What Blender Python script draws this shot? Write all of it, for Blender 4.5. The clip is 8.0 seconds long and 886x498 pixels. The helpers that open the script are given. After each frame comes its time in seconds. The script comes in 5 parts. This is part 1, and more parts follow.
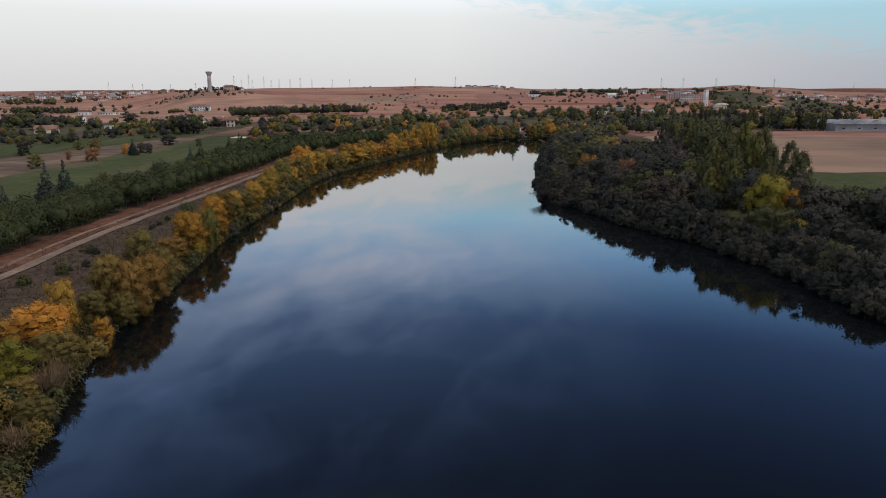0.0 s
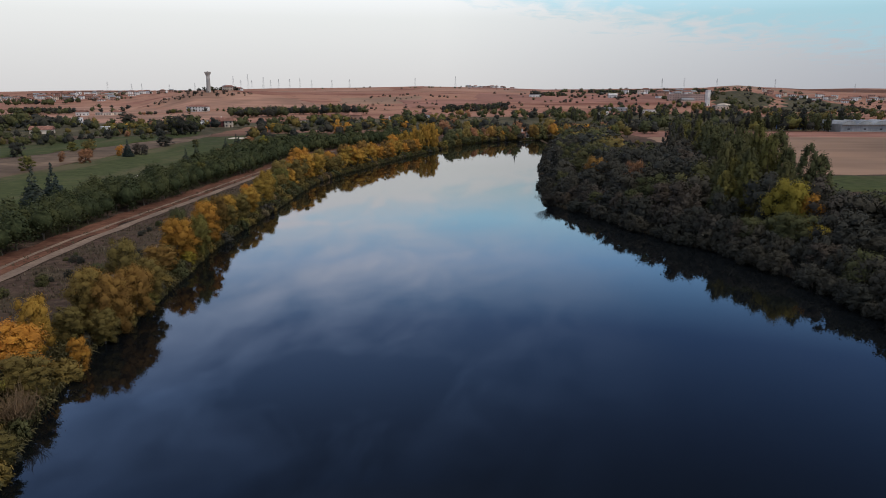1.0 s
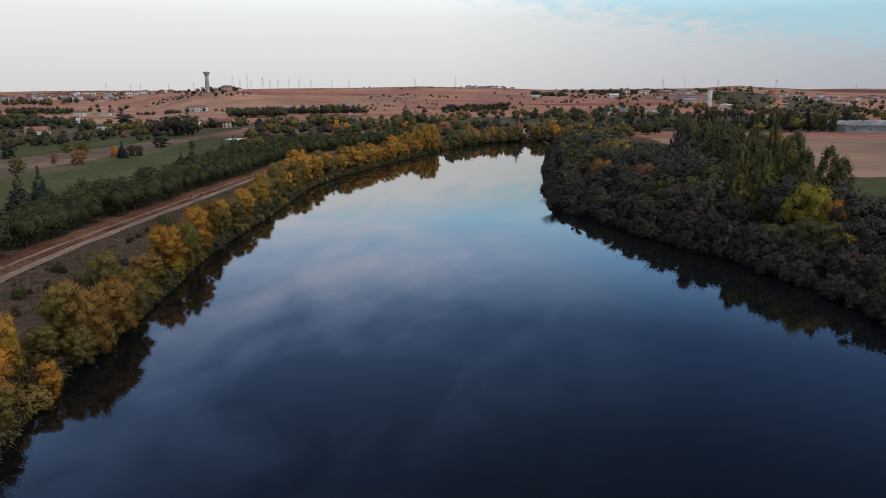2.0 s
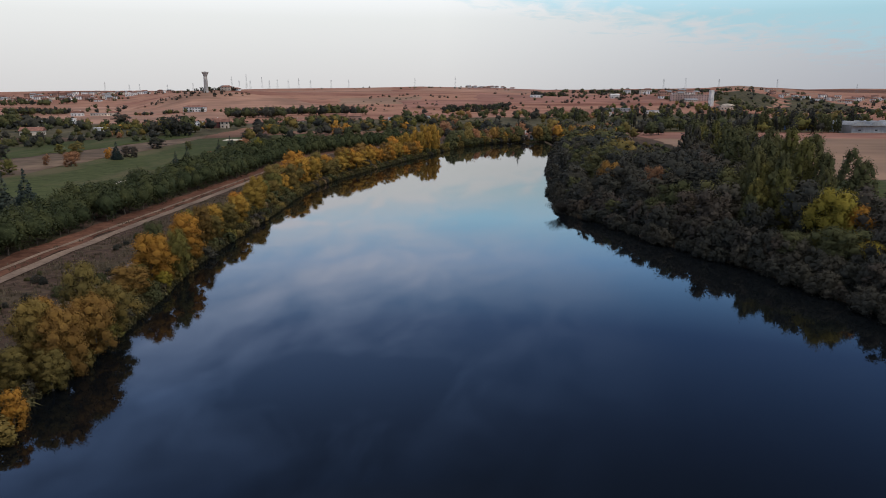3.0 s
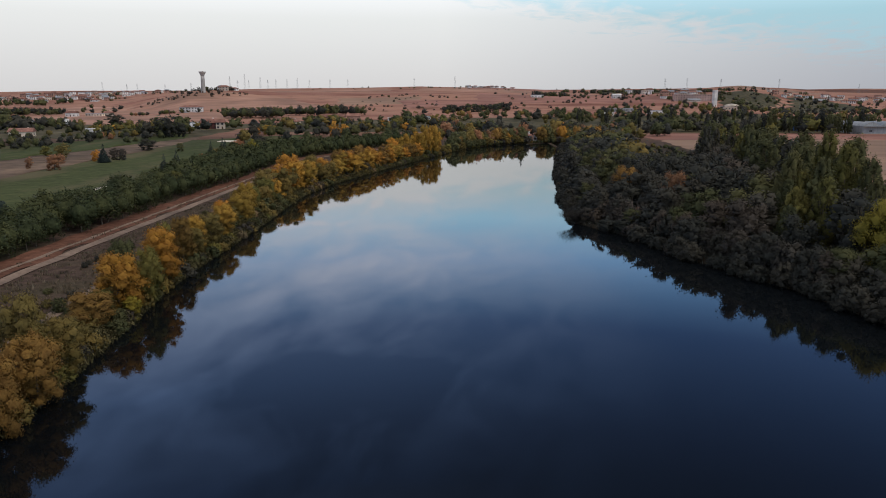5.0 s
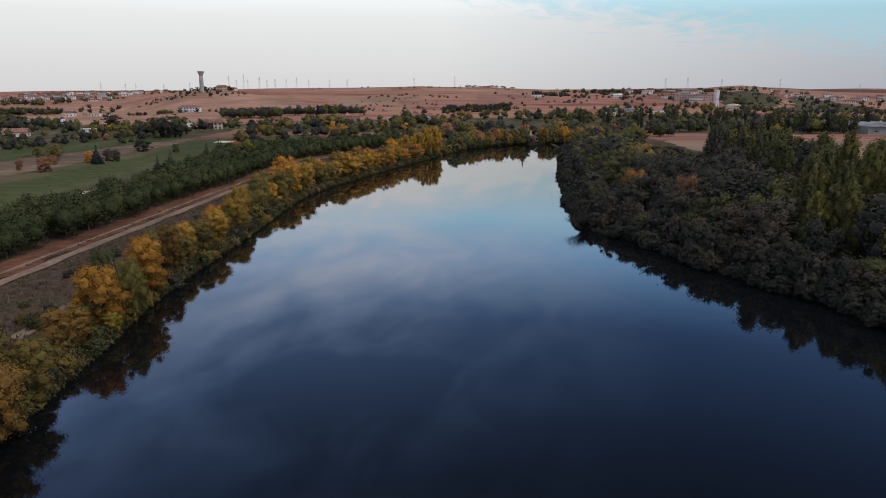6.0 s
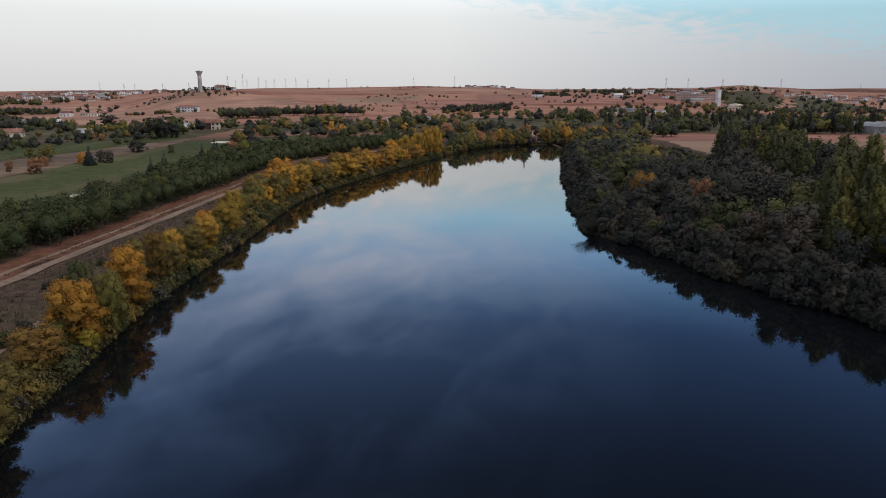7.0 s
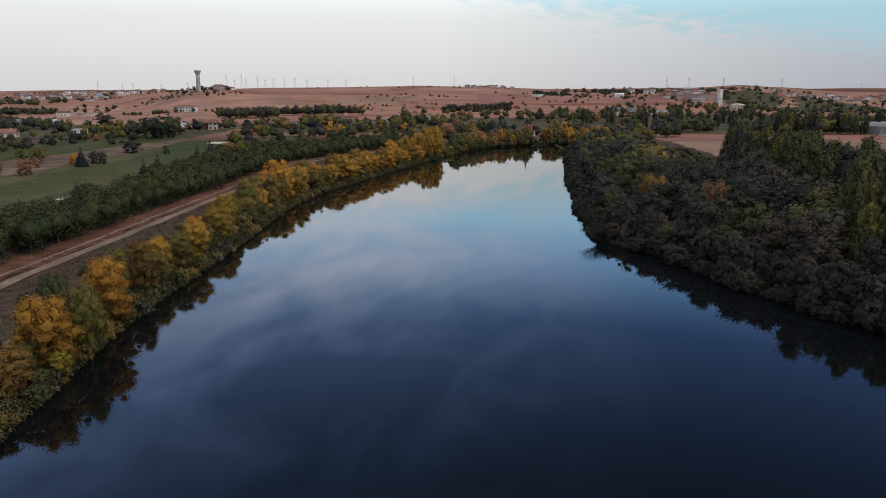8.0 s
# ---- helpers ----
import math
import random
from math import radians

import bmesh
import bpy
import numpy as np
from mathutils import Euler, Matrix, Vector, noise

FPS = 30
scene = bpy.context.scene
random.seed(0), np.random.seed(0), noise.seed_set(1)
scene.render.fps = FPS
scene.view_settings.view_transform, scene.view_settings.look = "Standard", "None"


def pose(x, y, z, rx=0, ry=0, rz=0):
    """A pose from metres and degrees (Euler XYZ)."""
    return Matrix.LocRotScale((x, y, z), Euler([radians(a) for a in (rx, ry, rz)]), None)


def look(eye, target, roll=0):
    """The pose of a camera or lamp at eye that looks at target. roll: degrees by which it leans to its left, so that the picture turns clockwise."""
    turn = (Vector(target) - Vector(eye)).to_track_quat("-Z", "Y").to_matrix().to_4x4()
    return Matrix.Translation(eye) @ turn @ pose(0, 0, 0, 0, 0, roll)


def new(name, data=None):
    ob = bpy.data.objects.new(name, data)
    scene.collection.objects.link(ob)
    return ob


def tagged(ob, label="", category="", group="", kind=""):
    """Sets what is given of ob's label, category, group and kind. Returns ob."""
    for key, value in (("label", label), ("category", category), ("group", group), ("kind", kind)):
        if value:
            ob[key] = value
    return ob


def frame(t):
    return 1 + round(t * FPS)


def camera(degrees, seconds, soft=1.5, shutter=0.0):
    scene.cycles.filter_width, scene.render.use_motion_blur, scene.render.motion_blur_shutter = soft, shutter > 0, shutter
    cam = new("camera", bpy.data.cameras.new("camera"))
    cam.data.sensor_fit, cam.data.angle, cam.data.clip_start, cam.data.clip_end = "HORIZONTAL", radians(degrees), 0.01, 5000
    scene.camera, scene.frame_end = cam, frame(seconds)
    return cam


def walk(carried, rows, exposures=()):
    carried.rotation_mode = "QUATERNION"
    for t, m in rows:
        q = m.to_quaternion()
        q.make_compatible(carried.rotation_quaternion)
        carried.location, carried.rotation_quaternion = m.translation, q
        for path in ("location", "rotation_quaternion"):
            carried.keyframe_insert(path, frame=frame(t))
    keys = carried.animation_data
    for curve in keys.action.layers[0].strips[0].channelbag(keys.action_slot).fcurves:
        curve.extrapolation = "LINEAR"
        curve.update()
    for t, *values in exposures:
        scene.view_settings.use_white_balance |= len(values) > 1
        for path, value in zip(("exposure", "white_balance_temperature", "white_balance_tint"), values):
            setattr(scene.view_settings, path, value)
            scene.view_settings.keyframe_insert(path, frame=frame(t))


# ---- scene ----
# Camera: a drone 25.5 m over the river, flying level up the valley (north is +y).
cam = camera(64, 8.0, soft=0.9)
PATH = [
    (0.0, pose(0.00, 0.00, 25.50, 77.727, 0, 0.000)),
    (1.0, pose(-0.53, 6.00, 25.50, 77.749, 0, -0.019)),
    (2.0, pose(-1.05, 12.01, 25.50, 77.765, 0, -0.041)),
    (3.0, pose(-1.55, 18.03, 25.50, 77.774, 0, -0.065)),
    (4.0, pose(-2.03, 24.05, 25.50, 77.777, 0, -0.093)),
    (5.0, pose(-2.50, 30.08, 25.50, 77.773, 0, -0.123)),
    (6.0, pose(-2.95, 36.12, 25.50, 77.762, 0, -0.156)),
    (7.0, pose(-3.38, 42.17, 25.50, 77.745, 0, -0.192)),
    (8.0, pose(-3.79, 48.22, 25.50, 77.722, 0, -0.230)),
]
walk(cam, PATH, [(0.0, 0.0), (8.0, 0.0)])

# ---- sky and sun: dusk, thin high cloud, the sun low behind a veil ----
SUN_ELEVATION, SUN_ROTATION = 48.0, 118.0


def build_world():
    w = bpy.data.worlds.new("dusk_sky")
    scene.world = w
    w.use_nodes = True
    nt = w.node_tree
    nt.nodes.clear()
    N, L = nt.nodes.new, nt.links.new

    def math_node(op, a, b=None, clamp=False):
        n = N("ShaderNodeMath")
        n.operation, n.use_clamp = op, clamp
        n.inputs[2].default_value = 0.20
        for i, v in enumerate((a, b)):
            if v is None:
                continue
            if isinstance(v, (int, float)):
                n.inputs[i].default_value = v
            else:
                L(v, n.inputs[i])
        return n.outputs[0]

    def ramp(value, stops):
        n = N("ShaderNodeValToRGB")
        e = n.color_ramp.elements
        e[0].position, e[0].color = stops[0][0], (*stops[0][1], 1)
        e[1].position, e[1].color = stops[1][0], (*stops[1][1], 1)
        for p, c in stops[2:]:
            e.new(p).color = (*c, 1)
        L(value, n.inputs[0])
        return n.outputs[0]

    def mixed(fac, a, b):
        n = N("ShaderNodeMix")
        n.data_type = "RGBA"
        for s, v in ((n.inputs[0], fac), (n.inputs[6], a), (n.inputs[7], b)):
            if isinstance(v, (int, float)):
                s.default_value = v
            elif isinstance(v, tuple):
                s.default_value = (*v, 1)
            else:
                L(v, s)
        return n.outputs[2]

    tc = N("ShaderNodeTexCoord")
    sep = N("ShaderNodeSeparateXYZ")
    L(tc.outputs["Generated"], sep.inputs[0])
    up = math_node("MAXIMUM", sep.outputs[2], 0.0)
    sky = N("ShaderNodeTexSky")
    sky.sky_type, sky.sun_disc = "NISHITA", False
    sky.sun_elevation, sky.sun_rotation = radians(SUN_ELEVATION), radians(SUN_ROTATION)
    sky.air_density, sky.dust_density, sky.ozone_density = 1.0, 1.0, 2.0
    scaled = N("ShaderNodeVectorMath")
    scaled.operation = "SCALE"
    L(sky.outputs[0], scaled.inputs[0])
    scaled.inputs[3].default_value = 0.06
    # the clear sky between the clouds, by height over the horizon
    clear = ramp(up, [(0.0, (0.42, 0.46, 0.54)), (0.05, (0.42, 0.61, 0.71)), (0.10, (0.41, 0.68, 0.78)), (0.135, (0.62, 0.92, 1.06)), (0.17, (0.62, 1.14, 1.52)),
                      (0.225, (0.40, 0.85, 1.50)), (0.31, (0.150, 0.32, 0.74)), (0.44, (0.078, 0.15, 0.36)), (0.52, (0.052, 0.088, 0.19)), (0.64, (0.30, 0.31, 0.36)), (0.85, (0.80, 0.81, 0.86))])
    clear = mixed(0.12, clear, scaled.outputs[0])
    # clouds lie on a level sheet far above
    depth = math_node("ADD", up, 0.05)
    px, py = math_node("DIVIDE", sep.outputs[0], depth), math_node("DIVIDE", sep.outputs[1], depth)
    comb = N("ShaderNodeCombineXYZ")
    L(math_node("MULTIPLY", px, 1.5), comb.inputs[0])
    L(math_node("ADD", py, math_node("MULTIPLY", px, -0.40)), comb.inputs[1])

    def cloud_noise(scale, detail, rough, distort, offset):
        m = N("ShaderNodeMapping")
        m.inputs["Location"].default_value = offset
        L(comb.outputs[0], m.inputs[0])
        n = N("ShaderNodeTexNoise")
        n.inputs["Scale"].default_value, n.inputs["Detail"].default_value = scale, detail
        n.inputs["Roughness"].default_value, n.inputs["Distortion"].default_value = rough, distort
        L(m.outputs[0], n.inputs["Vector"])
        return n.outputs["Fac"]

    big = cloud_noise(0.9, 4.0, 0.5, 0.4, (3.1, 1.7, 0.0))
    fine = cloud_noise(2.6, 6.0, 0.58, 0.6, (0.4, 5.2, 0.0))
    amount = math_node("ADD", math_node("MULTIPLY", big, 0.62), math_node("MULTIPLY", fine, 0.38))
    wisps = ramp(amount, [(0.41, (0, 0, 0)), (0.62, (1, 1, 1))])
    # a veil over the north and west ends in a ragged edge; thin streaks beyond it, fewer to the east
    slant = math_node("ADD", up, math_node("MULTIPLY", sep.outputs[0], 0.18))
    veil = ramp(math_node("ADD", slant, math_node("MULTIPLY", math_node("SUBTRACT", fine, 0.5), 0.12)), [(0.0, (1, 1, 1)), (0.126, (0.97, 0.97, 0.97)), (0.146, (0.55, 0.55, 0.55)), (0.166, (0.12, 0.12, 0.12)), (0.24, (0, 0, 0))])
    west = ramp(math_node("ADD", math_node("MULTIPLY", sep.outputs[0], 0.8), 0.5), [(0.15, (0.95, 0.95, 0.95)), (0.42, (0.85, 0.85, 0.85)), (0.60, (0.35, 0.35, 0.35)), (0.75, (0.06, 0.06, 0.06))])
    cover = math_node("MAXIMUM", veil, math_node("MULTIPLY", math_node("MULTIPLY_ADD", wisps, 0.80), west), clamp=True)
    cloud = ramp(up, [(0.0, (0.655, 0.645, 0.65)), (0.04, (0.72, 0.72, 0.72)), (0.10, (0.82, 0.835, 0.83)), (0.135, (0.98, 1.0, 1.02)), (0.17, (1.15, 1.15, 1.25)), (0.23, (1.30, 1.36, 1.60)), (0.29, (0.88, 1.12, 1.62)),
                      (0.38, (0.52, 0.84, 1.58)), (0.5, (0.19, 0.35, 0.80)), (0.66, (0.55, 0.55, 0.58)), (0.85, (0.90, 0.90, 0.92))])
    east = ramp(math_node("ADD", math_node("MULTIPLY", sep.outputs[0], 0.8), 0.5), [(0.5, (1, 1, 1)), (0.92, (0.63, 0.66, 0.72))])
    cloud = mixed(1.0, cloud, east)
    cloud.node.blend_type = "MULTIPLY"
    col = mixed(cover, clear, cloud)
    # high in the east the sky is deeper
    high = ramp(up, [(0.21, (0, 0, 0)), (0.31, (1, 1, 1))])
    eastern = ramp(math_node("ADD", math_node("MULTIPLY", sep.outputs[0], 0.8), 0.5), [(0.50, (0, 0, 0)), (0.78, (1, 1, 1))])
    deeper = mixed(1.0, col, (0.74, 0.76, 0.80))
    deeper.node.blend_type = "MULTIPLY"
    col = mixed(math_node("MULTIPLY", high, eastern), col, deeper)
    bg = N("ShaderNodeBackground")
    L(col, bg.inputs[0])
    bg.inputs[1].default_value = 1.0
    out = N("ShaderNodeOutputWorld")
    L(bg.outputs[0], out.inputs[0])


build_world()
sun_data = bpy.data.lights.new("sun", "SUN")
sun_data.energy, sun_data.angle, sun_data.color = 1.9, radians(40), (1.0, 0.93, 0.86)
sun = new("sun", sun_data)
sun.matrix_world = look((0, 0, 0), (-math.sin(radians(SUN_ROTATION)) * math.cos(radians(SUN_ELEVATION)), -math.cos(radians(SUN_ROTATION)) * math.cos(radians(SUN_ELEVATION)), -math.sin(radians(SUN_ELEVATION))))


# ---- materials ----
def material(name):
    m = bpy.data.materials.new(name)
    m.use_nodes = True
    nt = m.node_tree
    nt.nodes.clear()
    out = nt.nodes.new("ShaderNodeOutputMaterial")
    bsdf = nt.nodes.new("ShaderNodeBsdfPrincipled")
    nt.links.new(bsdf.outputs[0], out.inputs[0])
    return m, nt, bsdf, out


def noise_node(nt, scale, detail=4.0, rough=0.55, coords="Object", stretch=(1, 1, 1)):
    tc = nt.nodes.new("ShaderNodeTexCoord")
    mp = nt.nodes.new("ShaderNodeMapping")
    mp.inputs["Scale"].default_value = stretch
    nt.links.new(tc.outputs[coords], mp.inputs[0])
    n = nt.nodes.new("ShaderNodeTexNoise")
    n.inputs["Scale"].default_value, n.inputs["Detail"].default_value, n.inputs["Roughness"].default_value = scale, detail, rough
    nt.links.new(mp.outputs[0], n.inputs["Vector"])
    return n.outputs["Fac"]


def ramp_node(nt, fac, stops):
    n = nt.nodes.new("ShaderNodeValToRGB")
    e = n.color_ramp.elements
    e[0].position, e[0].color = stops[0][0], (*stops[0][1], 1)
    e[1].position, e[1].color = stops[1][0], (*stops[1][1], 1)
    for p, c in stops[2:]:
        e.new(p).color = (*c, 1)
    nt.links.new(fac, n.inputs[0])
    return n.outputs[0]


def mix_node(nt, fac, a, b, blend="MIX"):
    n = nt.nodes.new("ShaderNodeMix")
    n.data_type, n.blend_type = "RGBA", blend
    for s, v in ((n.inputs[0], fac), (n.inputs[6], a), (n.inputs[7], b)):
        if isinstance(v, (int, float)):
            s.default_value = v
        elif isinstance(v, tuple):
            s.default_value = (*v, 1)
        else:
            nt.links.new(v, s)
    return n.outputs[2]


def bump(nt, bsdf, height, strength, distance):
    b = nt.nodes.new("ShaderNodeBump")
    b.inputs["Strength"].default_value, b.inputs["Distance"].default_value = strength, distance
    nt.links.new(height, b.inputs["Height"])
    nt.links.new(b.outputs[0], bsdf.inputs["Normal"])


def surface(name, dark, light, scale, rough=0.9, big=None, bump_size=0.0, stretch=(1, 1, 1), specular=0.04, vary=0.0):
    """Two tones mixed by fine noise, over a larger, softer variation."""
    m, nt, bsdf, _ = material(name)
    fine = noise_node(nt, scale, 6.0, 0.6, stretch=stretch)
    col = ramp_node(nt, fine, [(0.32, dark), (0.70, light)])
    if big:
        blot = ramp_node(nt, noise_node(nt, big, 3.0), [(0.35, (0.72, 0.72, 0.72)), (0.68, (1.22, 1.18, 1.14))])
        col = mix_node(nt, 1.0, col, blot, "MULTIPLY")
    if vary:
        info = nt.nodes.new("ShaderNodeObjectInfo")
        tone = ramp_node(nt, info.outputs["Random"], [(0.0, (1 - vary,) * 3), (1.0, (1 + vary,) * 3)])
        col = mix_node(nt, 1.0, col, tone, "MULTIPLY")
    nt.links.new(col, bsdf.inputs["Base Color"])
    bsdf.inputs["Roughness"].default_value, bsdf.inputs["Specular IOR Level"].default_value = rough, specular
    if bump_size:
        bump(nt, bsdf, fine, 0.6, bump_size)
    return m


def leaf_material(name, dark, mid, light, through_light=0.2):
    """Leaves: colour shifts from leaf to leaf, from clump to clump and from tree to tree; some light comes through."""
    m, nt, bsdf, out = material(name)
    geo = nt.nodes.new("ShaderNodeNewGeometry")
    info = nt.nodes.new("ShaderNodeObjectInfo")
    clump = noise_node(nt, 0.45, 3.0)
    fleck = ramp_node(nt, noise_node(nt, 5.0, 3.0, 0.7), [(0.34, (0.84, 0.84, 0.84)), (0.66, (1.12, 1.12, 1.12))])
    own = nt.nodes.new("ShaderNodeAttribute")
    own.attribute_name = "tone"
    shift = nt.nodes.new("ShaderNodeMath")
    shift.operation = "ADD"
    nt.links.new(own.outputs["Fac"], shift.inputs[0])
    nt.links.new(info.outputs["Random"], shift.inputs[1])
    part_of = nt.nodes.new("ShaderNodeMath")
    part_of.operation = "FRACT"
    nt.links.new(shift.outputs[0], part_of.inputs[0])
    add = nt.nodes.new("ShaderNodeMath")
    add.operation = "MULTIPLY_ADD"
    nt.links.new(geo.outputs["Random Per Island"], add.inputs[0])
    add.inputs[1].default_value = 0.12
    nt.links.new(clump, add.inputs[2])
    sub = nt.nodes.new("ShaderNodeMath")
    sub.operation = "SUBTRACT"
    nt.links.new(add.outputs[0], sub.inputs[0])
    sub.inputs[1].default_value = 0.06
    col = ramp_node(nt, sub.outputs[0], [(0.22, dark), (0.5, mid), (0.8, light)])
    tone = ramp_node(nt, part_of.outputs[0], [(0.0, (0.72, 0.78, 0.8)), (0.5, (1.0, 1.0, 1.0)), (1.0, (1.25, 1.15, 1.05))])
    col = mix_node(nt, 1.0, col, tone, "MULTIPLY")
    col = mix_node(nt, 1.0, col, fleck, "MULTIPLY")
    nt.links.new(col, bsdf.inputs["Base Color"])
    bsdf.inputs["Roughness"].default_value, bsdf.inputs["Specular IOR Level"].default_value = 0.75, 0.12
    tr = nt.nodes.new("ShaderNodeBsdfTranslucent")
    nt.links.new(col, tr.inputs[0])
    mx = nt.nodes.new("ShaderNodeMixShader")
    mx.inputs[0].default_value = through_light
    nt.links.new(bsdf.outputs[0], mx.inputs[1])
    nt.links.new(tr.outputs[0], mx.inputs[2])
    nt.links.new(mx.outputs[0], out.inputs[0])
    return m


def water_material():
    m, nt, bsdf, _ = material("river_water")
    bsdf.inputs["Base Color"].default_value = (0.003, 0.004, 0.005, 1)
    bsdf.inputs["Roughness"].default_value = 0.03
    bsdf.inputs["IOR"].default_value = 1.333
    swell = noise_node(nt, 0.35, 3.0, 0.5, stretch=(0.6, 1.0, 1.0))
    calm = ramp_node(nt, noise_node(nt, 0.02, 3.0), [(0.40, (0.15, 0.15, 0.15)), (0.70, (1, 1, 1))])
    mul = nt.nodes.new("ShaderNodeMath")
    mul.operation = "MULTIPLY"
    nt.links.new(swell, mul.inputs[0])
    nt.links.new(calm, mul.inputs[1])
    bump(nt, bsdf, mul.outputs[0], 0.10, 0.06)
    return m


def ground_material():
    """Dry grass and bare earth by the river, ploughed and reddish land on the hills."""
    m, nt, bsdf, _ = material("earth_and_dry_grass")
    near = ramp_node(nt, noise_node(nt, 0.9, 8.0, 0.65), [(0.30, (0.034, 0.023, 0.017)), (0.52, (0.068, 0.046, 0.035)), (0.75, (0.118, 0.081, 0.061))])
    near = mix_node(nt, ramp_node(nt, noise_node(nt, 0.06, 4.0), [(0.48, (0, 0, 0)), (0.70, (0.5, 0.5, 0.5))]), near, (0.055, 0.055, 0.028))
    far = ramp_node(nt, noise_node(nt, 0.007, 8.0, 0.62, stretch=(0.6, 1.8, 1)), [(0.36, (0.165, 0.072, 0.052)), (0.45, (0.240, 0.116, 0.084)), (0.53, (0.32, 0.172, 0.118)), (0.60, (0.26, 0.136, 0.098)), (0.68, (0.19, 0.130, 0.090))])
    scrub = ramp_node(nt, noise_node(nt, 0.035, 6.0, 0.7), [(0.56, (1, 1, 1)), (0.68, (0.55, 0.58, 0.55))])
    far = mix_node(nt, 1.0, far, scrub, "MULTIPLY")
    tc = nt.nodes.new("ShaderNodeTexCoord")
    sep = nt.nodes.new("ShaderNodeSeparateXYZ")
    nt.links.new(tc.outputs["Object"], sep.inputs[0])
    edge = nt.nodes.new("ShaderNodeMapRange")
    edge.inputs[1].default_value, edge.inputs[2].default_value = 420, 580
    nt.links.new(sep.outputs[1], edge.inputs[0])
    col = mix_node(nt, edge.outputs[0], near, far)
    nt.links.new(col, bsdf.inputs["Base Color"])
    bsdf.inputs["Roughness"].default_value, bsdf.inputs["Specular IOR Level"].default_value = 0.95, 0.02
    bump(nt, bsdf, noise_node(nt, 1.6, 6.0, 0.7), 0.7, 0.15)
    return m


def fairway_material():
    """Mown grass, dull green, with worn brownish streaks along the play."""
    m, nt, bsdf, _ = material("mown_grass")
    fine = noise_node(nt, 0.35, 6.0, 0.65)
    col = ramp_node(nt, fine, [(0.32, (0.034, 0.043, 0.017)), (0.70, (0.072, 0.080, 0.031))])
    worn = ramp_node(nt, noise_node(nt, 0.035, 5.0, 0.6, stretch=(1.8, 0.5, 1)), [(0.50, (0, 0, 0)), (0.66, (0.7, 0.7, 0.7))])
    col = mix_node(nt, worn, col, (0.105, 0.085, 0.050))
    tone = ramp_node(nt, noise_node(nt, 0.012, 3.0), [(0.35, (0.72, 0.76, 0.74)), (0.68, (1.2, 1.16, 1.14))])
    nt.links.new(mix_node(nt, 1.0, col, tone, "MULTIPLY"), bsdf.inputs["Base Color"])
    bsdf.inputs["Roughness"].default_value, bsdf.inputs["Specular IOR Level"].default_value = 0.95, 0.03
    bump(nt, bsdf, fine, 0.5, 0.03)
    return m


M_WATER, M_GROUND = water_material(), ground_material()
M_TRACK = surface("pale_gravel_track", (0.150, 0.108, 0.083), (0.245, 0.182, 0.142), 1.3, big=0.08, bump_size=0.03)
M_RED = surface("reddish_bare_earth", (0.080, 0.037, 0.025), (0.165, 0.083, 0.056), 0.8, big=0.06, bump_size=0.06)
M_FAIRWAY = fairway_material()
M_STUBBLE = surface("stubble_field", (0.25, 0.140, 0.098), (0.345, 0.202, 0.144), 0.05, big=0.012, stretch=(0.4, 1.6, 1))
M_STUBBLE_PALE = surface("pale_stubble_field", (0.205, 0.130, 0.090), (0.265, 0.175, 0.124), 0.03, big=0.01, stretch=(0.3, 1.6, 1))
M_PLOUGHED = surface("ploughed_red_field", (0.20, 0.095, 0.071), (0.30, 0.158, 0.122), 0.05, big=0.011, stretch=(0.4, 1.8, 1))
M_ROUGH = surface("thin_dry_rough", (0.088, 0.062, 0.043), (0.165, 0.115, 0.080), 0.12, big=0.03, bump_size=0.05)
M_SCRUB = surface("rank_grass_and_scrub", (0.036, 0.036, 0.020), (0.115, 0.095, 0.056), 0.10, big=0.02, bump_size=0.2)
M_SAND = surface("pale_sand", (0.42, 0.38, 0.30), (0.55, 0.50, 0.42), 0.7, big=0.1)
M_LITTER = surface("dark_leaf_litter", (0.022, 0.017, 0.011), (0.062, 0.045, 0.028), 1.1, big=0.15, bump_size=0.12)
M_SEDGE = surface("brown_sedge_and_litter", (0.025, 0.021, 0.012), (0.062, 0.048, 0.026), 1.4, big=0.12, bump_size=0.12)
M_DRYGRASS = leaf_material("dry_grass_blades", (0.07, 0.055, 0.035), (0.13, 0.10, 0.065), (0.21, 0.165, 0.11), 0.2)
M_SEDGEBLADE = leaf_material("olive_sedge_blades", (0.040, 0.036, 0.016), (0.080, 0.070, 0.030), (0.135, 0.115, 0.052), 0.2)
M_BARK = surface("grey_brown_bark", (0.05, 0.04, 0.03), (0.15, 0.125, 0.10), 3.0, bump_size=0.03, stretch=(1, 1, 0.3))
M_STRAW = surface("dry_straw_stems", (0.13, 0.085, 0.05), (0.24, 0.16, 0.095), 2.0)
M_TWIG = surface("dark_wet_twigs", (0.022, 0.020, 0.018), (0.05, 0.045, 0.04), 2.0)
M_PALETWIG = surface("pale_grey_twigs", (0.10, 0.085, 0.075), (0.19, 0.165, 0.15), 2.0)
